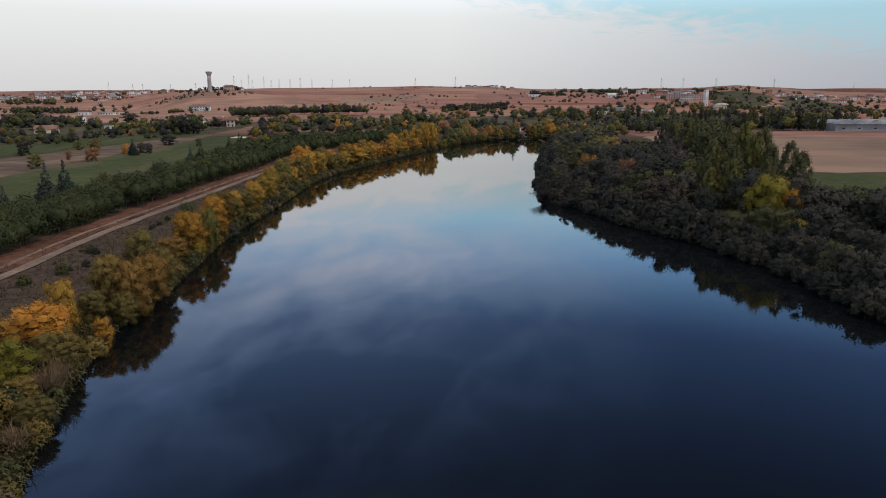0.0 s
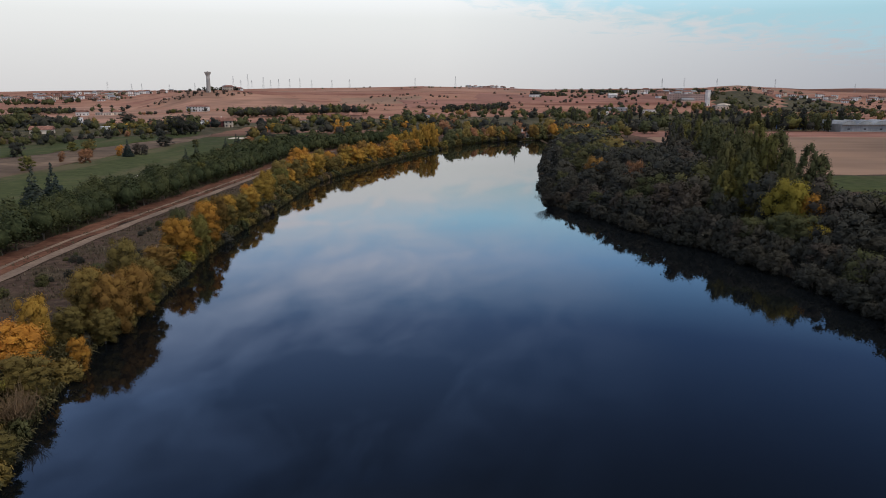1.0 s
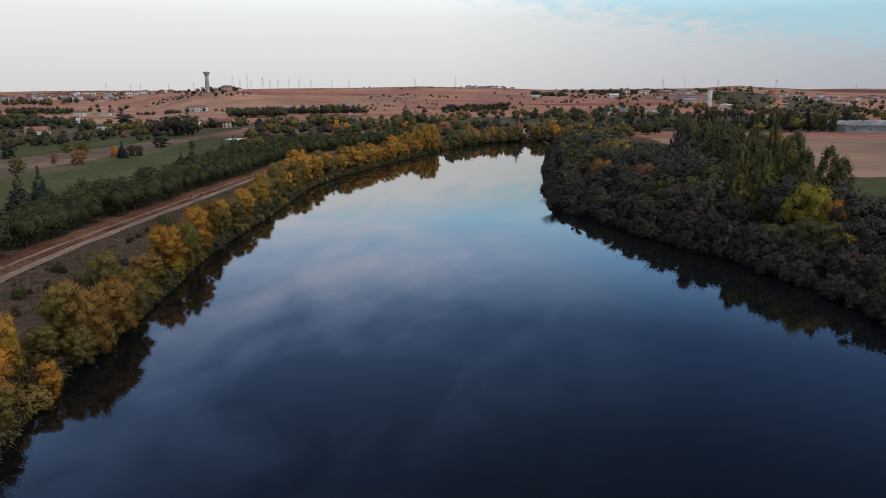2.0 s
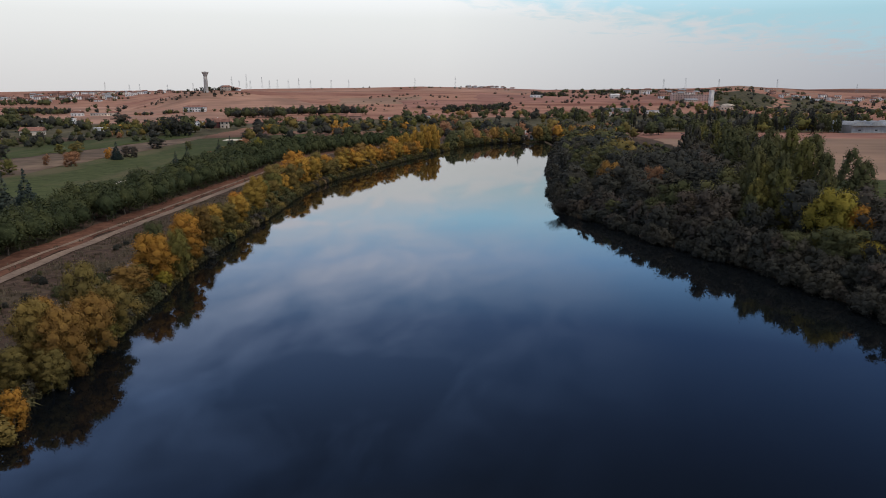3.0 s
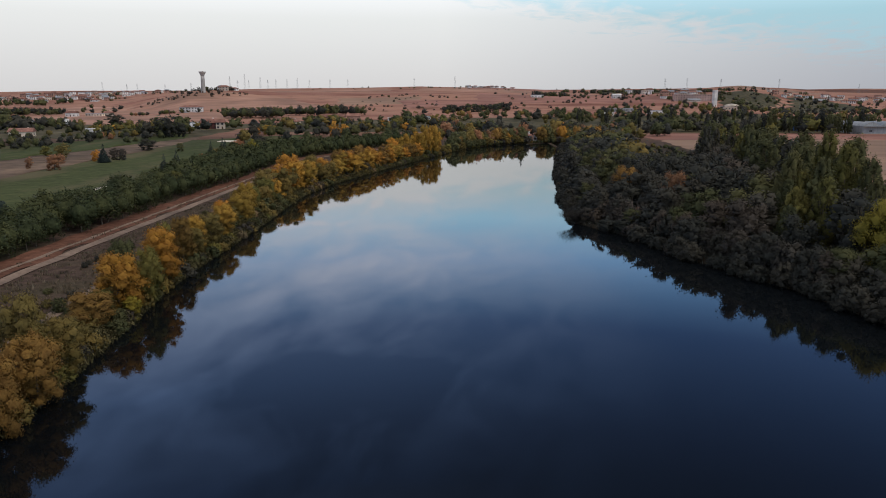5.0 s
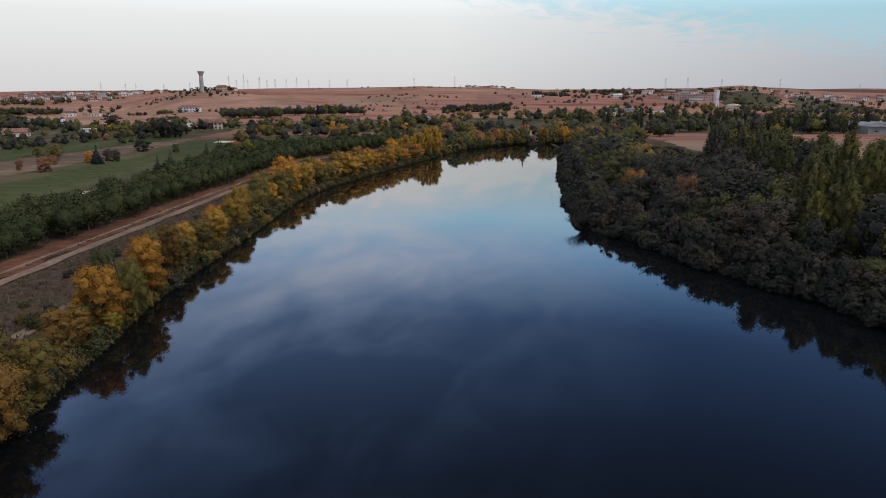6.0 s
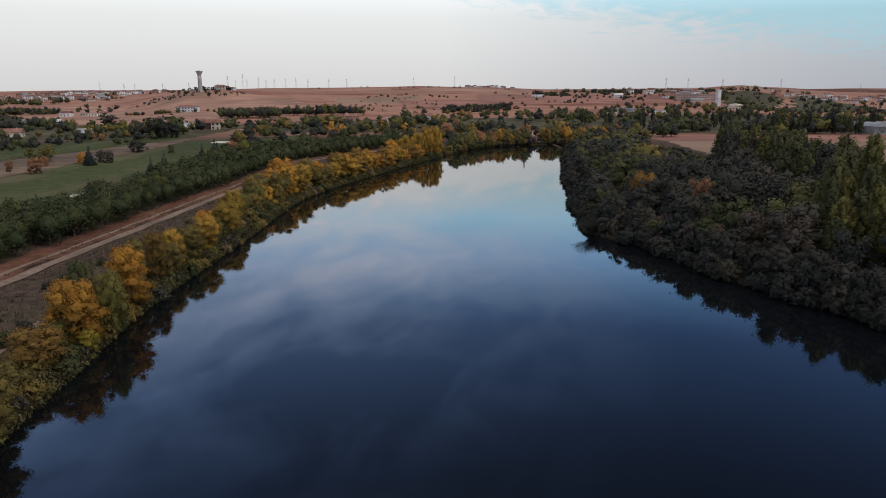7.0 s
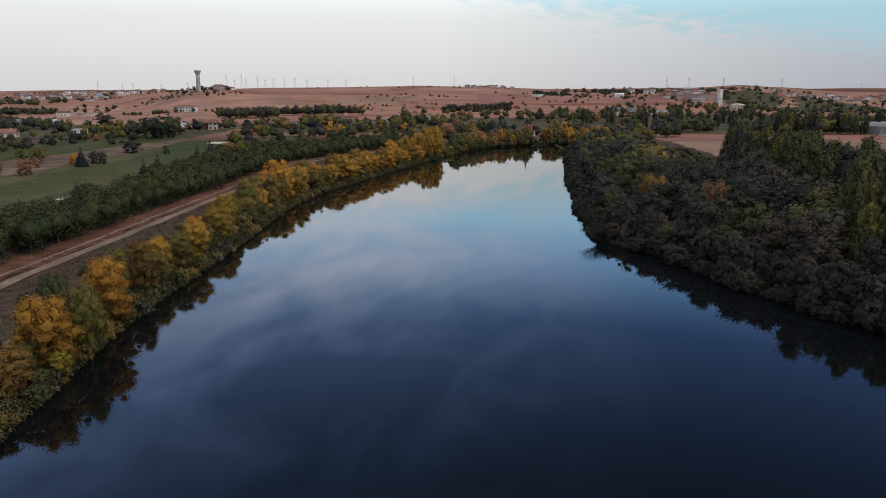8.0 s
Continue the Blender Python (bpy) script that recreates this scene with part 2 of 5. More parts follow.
M_LEAF = {
    "orange": leaf_material("orange_leaves", (0.25, 0.105, 0.022), (0.44, 0.20, 0.034), (0.56, 0.29, 0.05)),
    "yellow": leaf_material("yellow_leaves", (0.20, 0.115, 0.024), (0.365, 0.212, 0.040), (0.48, 0.295, 0.056)),
    "olive": leaf_material("olive_leaves", (0.085, 0.064, 0.020), (0.160, 0.118, 0.036), (0.24, 0.175, 0.054)),
    "amber": leaf_material("dull_amber_leaves", (0.125, 0.066, 0.020), (0.225, 0.125, 0.034), (0.315, 0.185, 0.048)),
    "rust": leaf_material("rust_leaves", (0.165, 0.076, 0.040), (0.28, 0.135, 0.070), (0.37, 0.19, 0.10)),
    "lime": leaf_material("yellow_green_leaves", (0.066, 0.062, 0.020), (0.128, 0.116, 0.033), (0.205, 0.176, 0.048)),
    "gold": leaf_material("gold_green_leaves", (0.10, 0.088, 0.018), (0.20, 0.165, 0.027), (0.30, 0.235, 0.038)),
    "green": leaf_material("green_leaves", (0.042, 0.044, 0.020), (0.078, 0.080, 0.034), (0.126, 0.122, 0.050)),
    "dark": leaf_material("dull_dark_leaves", (0.026, 0.026, 0.020), (0.047, 0.046, 0.037), (0.074, 0.071, 0.057)),
    "grey": leaf_material("grey_brown_twigs_and_leaves", (0.034, 0.029, 0.023), (0.060, 0.051, 0.041), (0.094, 0.080, 0.065)),
    "bare": leaf_material("pinkish_grey_twigs", (0.058, 0.044, 0.036), (0.105, 0.080, 0.066), (0.165, 0.125, 0.105)),
    "pine": leaf_material("pine_needles", (0.030, 0.037, 0.015), (0.057, 0.066, 0.027), (0.092, 0.101, 0.041), 0.15),
    "spruce": leaf_material("blue_green_needles", (0.022, 0.030, 0.024), (0.038, 0.050, 0.042), (0.06, 0.074, 0.064), 0.1),
    "reed": leaf_material("dry_reeds", (0.10, 0.07, 0.04), (0.19, 0.135, 0.075), (0.29, 0.215, 0.125)),
}
M_WHITE = surface("white_render", (0.62, 0.60, 0.57), (0.76, 0.74, 0.71), 0.8, big=0.15, vary=0.12)
M_CREAM = surface("cream_render", (0.50, 0.42, 0.34), (0.62, 0.53, 0.43), 0.8, big=0.15, vary=0.2)
M_PINK = surface("pinkish_brick", (0.30, 0.17, 0.13), (0.42, 0.26, 0.20), 0.7, big=0.1, vary=0.15)
M_PINKWALL = surface("pale_pink_render", (0.36, 0.25, 0.215), (0.46, 0.33, 0.29), 0.4, big=0.08)
M_PALEGREY = surface("pale_grey_cladding", (0.27, 0.28, 0.275), (0.36, 0.37, 0.36), 0.5, big=0.1, stretch=(3, 1, 0.3))
M_REDWALL = surface("dark_red_wall", (0.11, 0.045, 0.04), (0.18, 0.075, 0.065), 0.7, big=0.1)
M_TILE = surface("terracotta_tiles", (0.17, 0.085, 0.065), (0.28, 0.15, 0.115), 1.2, big=0.2, stretch=(3, 0.6, 1), vary=0.25)
M_METAL = surface("grey_sheet_roof", (0.20, 0.21, 0.22), (0.32, 0.33, 0.34), 0.5, rough=0.55, big=0.1)
M_BLUE = surface("faded_blue_sheet", (0.05, 0.10, 0.20), (0.09, 0.17, 0.30), 0.6, rough=0.5, big=0.1)
M_CONCRETE = surface("weathered_concrete", (0.30, 0.28, 0.26), (0.44, 0.41, 0.38), 0.5, big=0.08, stretch=(1, 1, 0.25))
M_STEEL = surface("galvanised_steel", (0.16, 0.17, 0.18), (0.26, 0.27, 0.28), 2.0, rough=0.6)
M_GLASS = surface("dark_window_glass", (0.02, 0.022, 0.026), (0.035, 0.04, 0.045), 0.6, rough=0.15, specular=0.5)
M_WOOD = surface("brown_wooden_door", (0.08, 0.05, 0.03), (0.14, 0.09, 0.055), 2.0, stretch=(1, 1, 0.2))


# ---- plan of the land ----
LEFT_Y = [-600, 0, 30, 47, 59, 68, 74, 82, 95, 107, 120, 135, 154, 174, 200, 217, 238, 263, 296, 345, 380, 398, 412, 420]
LEFT_X = [-5, -18, -25, -30, -33.5, -35.6, -36.6, -36.4, -37.2, -38.2, -39.6, -39.6, -39.2, -38.8, -39, -38.2, -34.4, -27.6, -18, -2.5, 9, 20, 36, 54]
RIGHT_Y = [-600, 0, 60, 82, 99, 105, 113, 121, 130, 140, 149, 159, 168, 173, 205, 273, 327, 392]
RIGHT_X = [110, 72, 54, 51, 50.5, 49.2, 47, 45.2, 40.8, 37, 34.6, 32.4, 27.4, 24.4, 27.6, 37, 46, 57]
FAR_NORTH, FAR_SOUTH = 420, 392
TRACK_Y = [-100, 60, 97, 112, 126, 152, 174, 205, 240, 293, 320, 350, 380, 410]
TRACK_X = [-60, -61, -61.5, -62.5, -63, -62, -60.8, -59.5, -57.5, -57, -52, -40, -24, -4]
RIDGE_A = [-0.9, -0.62, -0.5, -0.33, -0.24, -0.11, -0.03, 0.08, 0.14, 0.29, 0.35, 0.405, 0.45, 0.50, 0.57, 0.63, 0.9]
RIDGE_R = [4, 5, 8, 8, 11, 13, 15, 12, 9, 11, 12, 16, 13, 8, 7, 5, 5]
EYE_Z = 25.5


def left_bank(y):
    return np.interp(y, LEFT_Y, LEFT_X)


def right_bank(y):
    return np.interp(y, RIGHT_Y, RIGHT_X)


def track_x(y):
    return np.interp(y, TRACK_Y, TRACK_X)


def wave(x, y, s, k=0.0):
    """A cheap smooth unevenness of about -1 to 1."""
    return (np.sin(x / s + 1.7 + k) * np.cos(y / s * 1.13 - 0.6 + k) + 0.6 * np.sin((x * 0.7 + y * 0.9) / s * 1.9 + k * 2)) / 1.6


def shore():
    """The river's outline as dense points: up the left bank, along the reach that turns east, back down the right bank."""
    pts = []
    for y in np.arange(-600, FAR_NORTH, 1.5):
        pts.append((left_bank(y) + 0.6 * wave(y, y, 4.0) + 0.4 * wave(y, 0, 1.7), y))
    for x in np.arange(54, 92, 3.0):
        pts.append((x, FAR_NORTH + (x - 54) * 0.10))
    for y in np.arange(423, 395, -2.0):
        pts.append((92, y))
    for x in np.arange(92, 57, -3.0):
        pts.append((x, FAR_SOUTH + (x - 57) * 0.05))
    for y in np.arange(FAR_SOUTH, -600, -1.5):
        pts.append((right_bank(y) + 0.6 * wave(y, y, 3.4, 1.0) + 0.4 * wave(y, 0, 1.5), y))
    return np.array(pts)


SHORE = shore()


def shore_distance(x, y):
    """Metres from the water's edge, positive on land."""
    x, y = np.atleast_1d(np.asarray(x, float)), np.atleast_1d(np.asarray(y, float))
    d = np.empty(len(x))
    for i in range(0, len(x), 4000):
        a, b = x[i:i + 4000], y[i:i + 4000]
        d[i:i + 4000] = np.sqrt(np.min((a[:, None] - SHORE[None, :, 0]) ** 2 + (b[:, None] - SHORE[None, :, 1]) ** 2, axis=1))
    wet = ((x > left_bank(y)) & (x < right_bank(y)) & (y < FAR_SOUTH)) | ((y >= FAR_SOUTH) & (y < FAR_NORTH) & (x > left_bank(y)) & (x <= 54))
    wet |= (x > 57) & (x < 92) & (y > FAR_SOUTH + (x - 57) * 0.05) & (y < FAR_NORTH + (x - 54) * 0.10)
    return np.where(wet, -d, d)


def hills(x, y):
    """Height of the land away from the river."""
    x, y = np.asarray(x, float), np.asarray(y, float)
    a = x / np.maximum(y, 300.0)
    near = np.interp(a, [-0.5, -0.42, -0.34, 0.40, 0.46], [0.68, 0.72, 1.0, 1.0, 0.75])
    ridge = EYE_Z + np.interp(a, RIDGE_A, RIDGE_R) * 2000 / 1254 / near
    q = np.interp(y * near, [-600, 520, 700, 860, 1000, 1130, 1400, 1700, 2000, 2300, 3000, 5200], [0, 0, 0.04, 0.13, 0.36, 0.58, 0.72, 0.86, 1.0, 0.95, 0.75, 0.75])
    z = 0.55 + (ridge - 0.55) * q
    z = z + 9.0 * np.exp(-((x + 362) / 110) ** 2 - ((y - 1150) / 75) ** 2)
    z = z + q * 2.2 * wave(x, y, 130.0) * np.interp(y, [1500, 2000], [1.0, 0.3])
    far = np.exp(-((a - 0.60) / 0.16) ** 2) * np.interp(y, [2600, 3600, 4400], [0, 1, 0.8])
    z = z + far * 26.0
    return z + 0.2 * wave(x, y, 23.0)


def land(x, y):
    d = shore_distance(x, y)
    t = np.clip(d / 9.0, 0, 1)
    t = t * t * (3 - 2 * t)
    z = np.where(d > 0, 0.35 * np.clip(d / 0.8, 0, 1) + (hills(np.atleast_1d(x), np.atleast_1d(y)) - 0.35) * t, np.maximum(-2.5, d * 0.6))
    return z


def land_at(x, y):
    return float(land(x, y)[0])


# ---- the land, the river, tracks and fields ----
def mesh_object(name, verts, faces, mat, smooth=False):
    me = bpy.data.meshes.new(name)
    me.from_pydata(verts, [], faces)
    me.materials.append(mat)
    if smooth:
        me.shade_smooth()
    return new(name, me)


def grid_faces(rows, cols):
    i = np.arange((rows - 1) * (cols - 1))
    a = (i // (cols - 1)) * cols + i % (cols - 1)
    return np.stack([a, a + 1, a + cols + 1, a + cols], 1).tolist()


def grow(start, step, ratio, end):
    out = [start]
    while out[-1] < end:
        out.append(out[-1] + step)
        step *= ratio
    return out


def build_ground():
    side = grow(90.0, 2.5, 1.07, 4800.0)
    xs = np.array([-v for v in reversed(side)][:-1] + list(np.arange(-90, 90.1, 2.0)) + side[1:])
    ys = np.array(list(np.arange(-600, 20, 20.0)) + list(np.arange(20, 460, 2.5)) + grow(460.0, 3.0, 1.03, 4900.0))
    gx, gy = np.meshgrid(xs, ys)
    x, y = gx.ravel(), gy.ravel()
    z = land(x, y)
    # the ground lies a little lower under the strips of litter and sedge
    strip_east = (x > right_bank(y) - 3) & (x < right_bank(y) + 56) & (y > -16) & (y < 385)
    strip_west = (x > left_bank(y) - 7) & (x < left_bank(y) + 3) & (y > -16) & (y < 414)
    z = z - 0.5 * (strip_east | strip_west)
    ob = mesh_object("ground", np.stack([x, y, z], 1).tolist(), grid_faces(len(ys), len(xs)), M_GROUND, True)
    tagged(ob, "dry grass and earth rising to reddish farmland hills", "ground", kind="structure")


def build_water():
    ob = mesh_object("water", [(-140, -600, 0), (560, -600, 0), (560, 520, 0), (-140, 520, 0)], [(0, 1, 2, 3)], M_WATER)
    tagged(ob, "still dark river mirroring sky and trees", "river", kind="structure")


def draped(name, corners, mat, label, lift=0.08, cells=(40, 20), ragged=0.0, category="field", curve=0.0):
    """A patch of land between four corners (two along one side, two along the other), laid on the ground."""
    a, b, c, d = [np.array(p, float) for p in corners]
    n, m = cells
    u, v = np.meshgrid(np.linspace(0, 1, n + 1), np.linspace(0, 1, m + 1))
    u, v = u.ravel()[:, None], v.ravel()[:, None]
    p = (a * (1 - u) + b * u) * (1 - v) + (d * (1 - u) + c * u) * v
    if ragged:
        edge = np.minimum(np.minimum(u, 1 - u), np.minimum(v, 1 - v))[:, 0] < 0.001
        p[edge, 0] += ragged * wave(p[edge, 0], p[edge, 1], ragged * 2.3)
        p[edge, 1] += ragged * wave(p[edge, 1], p[edge, 0], ragged * 1.9, 2.0)
    rim = np.minimum(np.minimum(u, 1 - u), np.minimum(v, 1 - v))[:, 0] < 0.001
    z = land(p[:, 0], p[:, 1]) + np.where(rim, -0.12, lift)
    ob = mesh_object(name, np.column_stack([p, z]).tolist(), grid_faces(m + 1, n + 1), mat, True)
    return tagged(ob, label, category, kind="structure")


def strip(name, ys, centre, half, mat, label, lift=0.06, category="track", wobble=0.25, cols=15):
    """A band along the river: centre and half width are functions of y."""
    across = np.linspace(-1, 1, cols)
    pts = []
    for y in ys:
        for k in across:
            pts.append((centre(y) + half(y) * k + (wobble * wave(y, k * 9, 2.6) if abs(k) > 0.9 else 0), y))
    p = np.array(pts)
    z = land(p[:, 0], p[:, 1]) + lift
    ob = mesh_object(name, np.column_stack([p, z]).tolist(), grid_faces(len(ys), cols), mat, True)
    return tagged(ob, label, category, kind="structure")


build_ground()
build_water()
YS = np.arange(20, 400, 2.0)
strip("bare_strip", YS, lambda y: track_x(y) - 4.6, lambda y: 3.2 + 0.6 * wave(y, y, 9.0), M_RED, "reddish bare earth beside the gravel track", 0.06, wobble=0.9)
strip("road", YS, lambda y: track_x(y), lambda y: 1.0, M_TRACK, "pale gravel track along the river", 0.12)
strip("footpath", YS, lambda y: track_x(y) - 3.4 + 0.3 * wave(y, 0, 14.0), lambda y: 0.42, M_TRACK, "narrow beaten path in reddish earth", 0.11, wobble=0.3)
strip("bank_undergrowth_1", np.arange(-20, 419, 2.0), lambda y: left_bank(y) - 3.4, lambda y: 5.0 + 0.6 * wave(y, y, 6.0), M_SEDGE, "brown sedge and leaf litter under the bank trees", 0.10, "undergrowth", 0.8)
strip("bank_undergrowth_2", np.arange(-20, 391, 2.0), lambda y: right_bank(y) + 28.6, lambda y: 30.4, M_LITTER, "dark leaf litter on the floor of the wood", 0.10, "undergrowth", 0.8, 58)
draped("small_path", [(-46.3, 98), (-48.6, 98), (-49.5, 126), (-47.3, 126)], M_TRACK, "short pale path behind the bank trees", 0.08, (6, 16), 0.3, "path")
draped("fairway_1", [(-84, 118), (-152, 190), (-152, 430), (-86, 505)], M_FAIRWAY, "mown green golf fairway", 0.25, (30, 60), 4.0, "grass")
draped("rough_1", [(-134, 200), (-178, 260), (-150, 480), (-138, 400)], M_ROUGH, "brown bare rough between fairways", 0.38, (20, 50), 4.0, "rough ground")
draped("fairway_2", [(-180, 285), (-240, 350), (-165, 500), (-152, 450)], M_FAIRWAY, "second mown green fairway", 0.45, (20, 50), 4.0, "grass")
draped("scrubland", [(-150, 430), (-430, 480), (-470, 665), (-150, 640)], M_SCRUB, "rank grass and scrub round the plain's houses", 0.3, (40, 30), 6.0, "scrub")
draped("plain_scrub", [(-140, 530), (340, 510), (360, 850), (-140, 690)], M_SCRUB, "rank grass and hedges on the river plain", 0.3, (50, 30), 6.0, "scrub")
draped("scrub_slope", [(340, 915), (640, 1040), (720, 1470), (415, 1120)], M_SCRUB, "overgrown dull green slope below the village", 0.6, (40, 40), 8.0, "scrub")
draped("olive_slope", [(250, 1330), (400, 1180), (560, 1500), (380, 1720)], M_SCRUB, "olive green hillside under the ridge", 0.7, (30, 30), 8.0, "scrub")
draped("brown_hill", [(1200, 2150), (1800, 2150), (2100, 2950), (1300, 2950)], M_RED, "dark brown distant hill", 1.0, (30, 30), 10.0, "hill")
draped("sand_trap", [(-92, 216), (-97, 216), (-96, 229), (-92.5, 228)], M_SAND, "pale sand bunker beside the fairway", 0.5, (6, 8), 0.8, "bunker")
draped("sand_trap", [(-114, 418), (-126, 418), (-126, 429), (-114, 429)], M_SAND, "pale sand bunker on the far fairway", 0.6, (6, 8), 1.0, "bunker")
draped("field_right", [(100, 232), (420, 232), (470, 440), (120, 440)], M_STUBBLE_PALE, "pale harvested stubble field", 0.35, (60, 40), 2.0)
draped("field_red_edge", [(120, 440), (470, 440), (500, 500), (120, 500)], M_PLOUGHED, "reddish tilled strip at the field's edge", 0.4, (60, 12), 2.0)
draped("green_strip", [(88, 190), (300, 190), (300, 232), (98, 232)], M_FAIRWAY, "dark green grass strip below the field", 0.3, (40, 10), 1.5, "grass")
draped("field_left", [(-760, 670), (-200, 640), (-215, 880), (-900, 860)], M_STUBBLE, "tan stubble field on the plain", 0.25, (60, 30), 6.0)
draped("slope_field", [(-640, 935), (-120, 900), (-240, 1090), (-620, 1260)], M_STUBBLE, "tan field climbing the hill below the tower", 0.4, (60, 30), 6.0)
draped("pale_field", [(-135, 960), (-20, 960), (-35, 1075), (-150, 1060)], M_STUBBLE_PALE, "pale fallow field on the hillside", 0.5, (30, 16), 5.0)
draped("hill_field", [(-60, 1330), (250, 1330), (260, 1640), (-20, 1640)], M_STUBBLE, "tan field high on the hill", 0.6, (40, 24), 6.0)
draped("ploughed_field", [(40, 1000), (330, 1000), (340, 1180), (60, 1250)], M_PLOUGHED, "reddish ploughed hillside", 0.5, (40, 24), 6.0)
draped("hilltop_field", [(700, 1700), (900, 1700), (960, 2060), (740, 2060)], M_STUBBLE_PALE, "pale stubble on the eastern hilltop", 0.8, (30, 24), 8.0)
draped("green_field", [(413, 1000), (577, 1228), (650, 1396), (475, 1136)], M_FAIRWAY, "dark green crop field on the slope", 0.5, (24, 16), 5.0)
draped("red_slope_field", [(-40, 905), (90, 930), (60, 1030), (-70, 1010)], M_PLOUGHED, "reddish bare slope above the river plain", 0.6, (30, 16), 6.0)
draped("upper_field", [(-330, 1350), (-90, 1350), (-110, 1560), (-380, 1560)], M_STUBBLE, "tan field under the ridge", 0.7, (30, 16), 7.0)
draped("ridge_field", [(60, 1700), (330, 1700), (380, 1950), (60, 1950)], M_PLOUGHED, "reddish field along the ridge", 0.8, (30, 16), 7.0)
draped("plain_field", [(-560, 560), (-360, 545), (-380, 640), (-600, 650)], M_STUBBLE, "tan field beside the plain's houses", 0.4, (30, 16), 4.0)


# ---- trees and bushes ----
HEART = np.array([(0, 0, 1), (0.94, 0, 0.2), (0.29, 0.9, 0.2), (-0.76, 0.55, 0.2), (-0.76, -0.55, 0.2), (0.29, -0.9, 0.2), (0.5, 0.5, -0.75), (-0.6, 0.1, -0.75), (0.3, -0.6, -0.75)])
HEART_FACES = np.array([(0, 1, 2), (0, 2, 3), (0, 3, 4), (0, 4, 5), (0, 5, 1), (1, 6, 2), (2, 7, 3), (3, 7, 4), (4, 8, 5), (5, 8, 1), (1, 8, 6), (2, 6, 7), (4, 7, 8), (6, 8, 7)])


def round_shape(level):
    bm = bmesh.new()
    bmesh.ops.create_icosphere(bm, subdivisions=level, radius=1.0)
    v = np.array([p.co[:] for p in bm.verts])
    f = np.array([[q.index for q in face.verts] for face in bm.faces])
    bm.free()
    return v, f


DOME = round_shape(2)


def unit(v):
    return v / np.maximum(np.linalg.norm(v, axis=-1, keepdims=True), 1e-9)


FACING = {}


def crown_mesh(name, clumps, leaves, size, rng, core=0.6, droop=0.0, ragged=0.22, dome=None):
    """Many small leaves in and round uneven clumps, each clump with a leafy heart. clumps: rows x, y, z, rx, ry, rz."""
    clumps = np.array(clumps, float)
    verts, faces, n0, facing = [], [], 0, []
    middle = np.average(clumps[:, :3], axis=0)
    middle[2] -= 0.15 * (clumps[:, 2].max() - clumps[:, 2].min())
    reach = np.maximum(np.abs(clumps[:, :3] - middle).max(0) + clumps[:, 3:].mean(0), 0.1)
    if dome:
        iv, jf = DOME
        c = clumps[0]
        verts.append(c[:3] + iv * np.array(dome) * (1 + 0.05 * rng.standard_normal((len(iv), 1))))
        faces += jf.tolist()
        facing.append(iv)
        n0 = len(iv)
    elif core:
        iv, jf = HEART, HEART_FACES
        for c in clumps:
            wob = 1 + 0.18 * rng.standard_normal((len(iv), 1))
            verts.append(c[:3] + iv * c[3:] * core * wob)
            faces += (jf + n0).tolist()
            facing.append(unit(0.46 * unit(iv) + (verts[-1] - middle) / reach))
            n0 += len(iv)
    weight = clumps[:, 3] * clumps[:, 5]
    total = leaves
    pick = rng.choice(len(clumps), total, p=weight / weight.sum())
    c = clumps[pick]
    d = unit(rng.standard_normal((total, 3)) + np.array([0, 0, 0.25]))
    lump = 1 + ragged * np.sin(d[:, :1] * 5 + pick[:, None]) * np.cos(d[:, 1:2] * 6 + pick[:, None] * 2)
    # a fifth lies deep in the clump, a sixth strays beyond it
    lot = rng.random((total, 1))
    deep = lot < 0.2
    away = np.where(deep, 0.5 + 0.25 * rng.random((total, 1)), np.where(lot > 0.84, 1.0 + 0.45 * rng.random((total, 1)), 0.74 + 0.34 * rng.random((total, 1))))
    p = c[:, :3] + d * c[:, 3:] * lump * away
    normal = unit(d + 0.6 * rng.standard_normal((total, 3)) + np.array([0, 0, 0.3]))
    t = unit(np.cross(normal, rng.standard_normal((total, 3))) + np.array([0, 0, -droop]))
    b = np.cross(normal, t)
    s = size * (0.6 + 0.8 * rng.random((total, 1))) * np.where(deep, 1.45, 1.0)
    tri = np.stack([p - t * s * 1.1, p + t * s * 0.9 - b * s * 0.55, p + b * s * 0.85 + normal * s * 0.12], 1).reshape(-1, 3)
    verts.append(tri)
    faces += (np.arange(total * 3).reshape(-1, 3) + n0).tolist()
    me = bpy.data.meshes.new(name)
    me.from_pydata(np.concatenate(verts).tolist(), [], faces)
    me.shade_smooth()
    # leaves turn outwards as a soft mass, each a little its own way
    soft = unit(0.46 * d + 1.0 * (p - middle) / reach + 0.12 * rng.standard_normal((total, 3)) + np.array([0, 0, 0.10]))
    facing.append(np.repeat(soft, 3, axis=0))
    FACING[me.as_pointer()] = np.concatenate(facing)
    me.normals_split_custom_set_from_vertices(FACING[me.as_pointer()].tolist())
    return me


def tube(verts, faces, path, radii, sides=6):
    base = len(verts)
    for (p, r) in zip(path, radii):
        for k in range(sides):
            a = 2 * math.pi * k / sides
            verts.append((p[0] + r * math.cos(a), p[1] + r * math.sin(a), p[2]))
    for i in range(len(path) - 1):
        for k in range(sides):
            q = (k + 1) % sides
            faces.append((base + i * sides + k, base + i * sides + q, base + (i + 1) * sides + q, base + (i + 1) * sides + k))


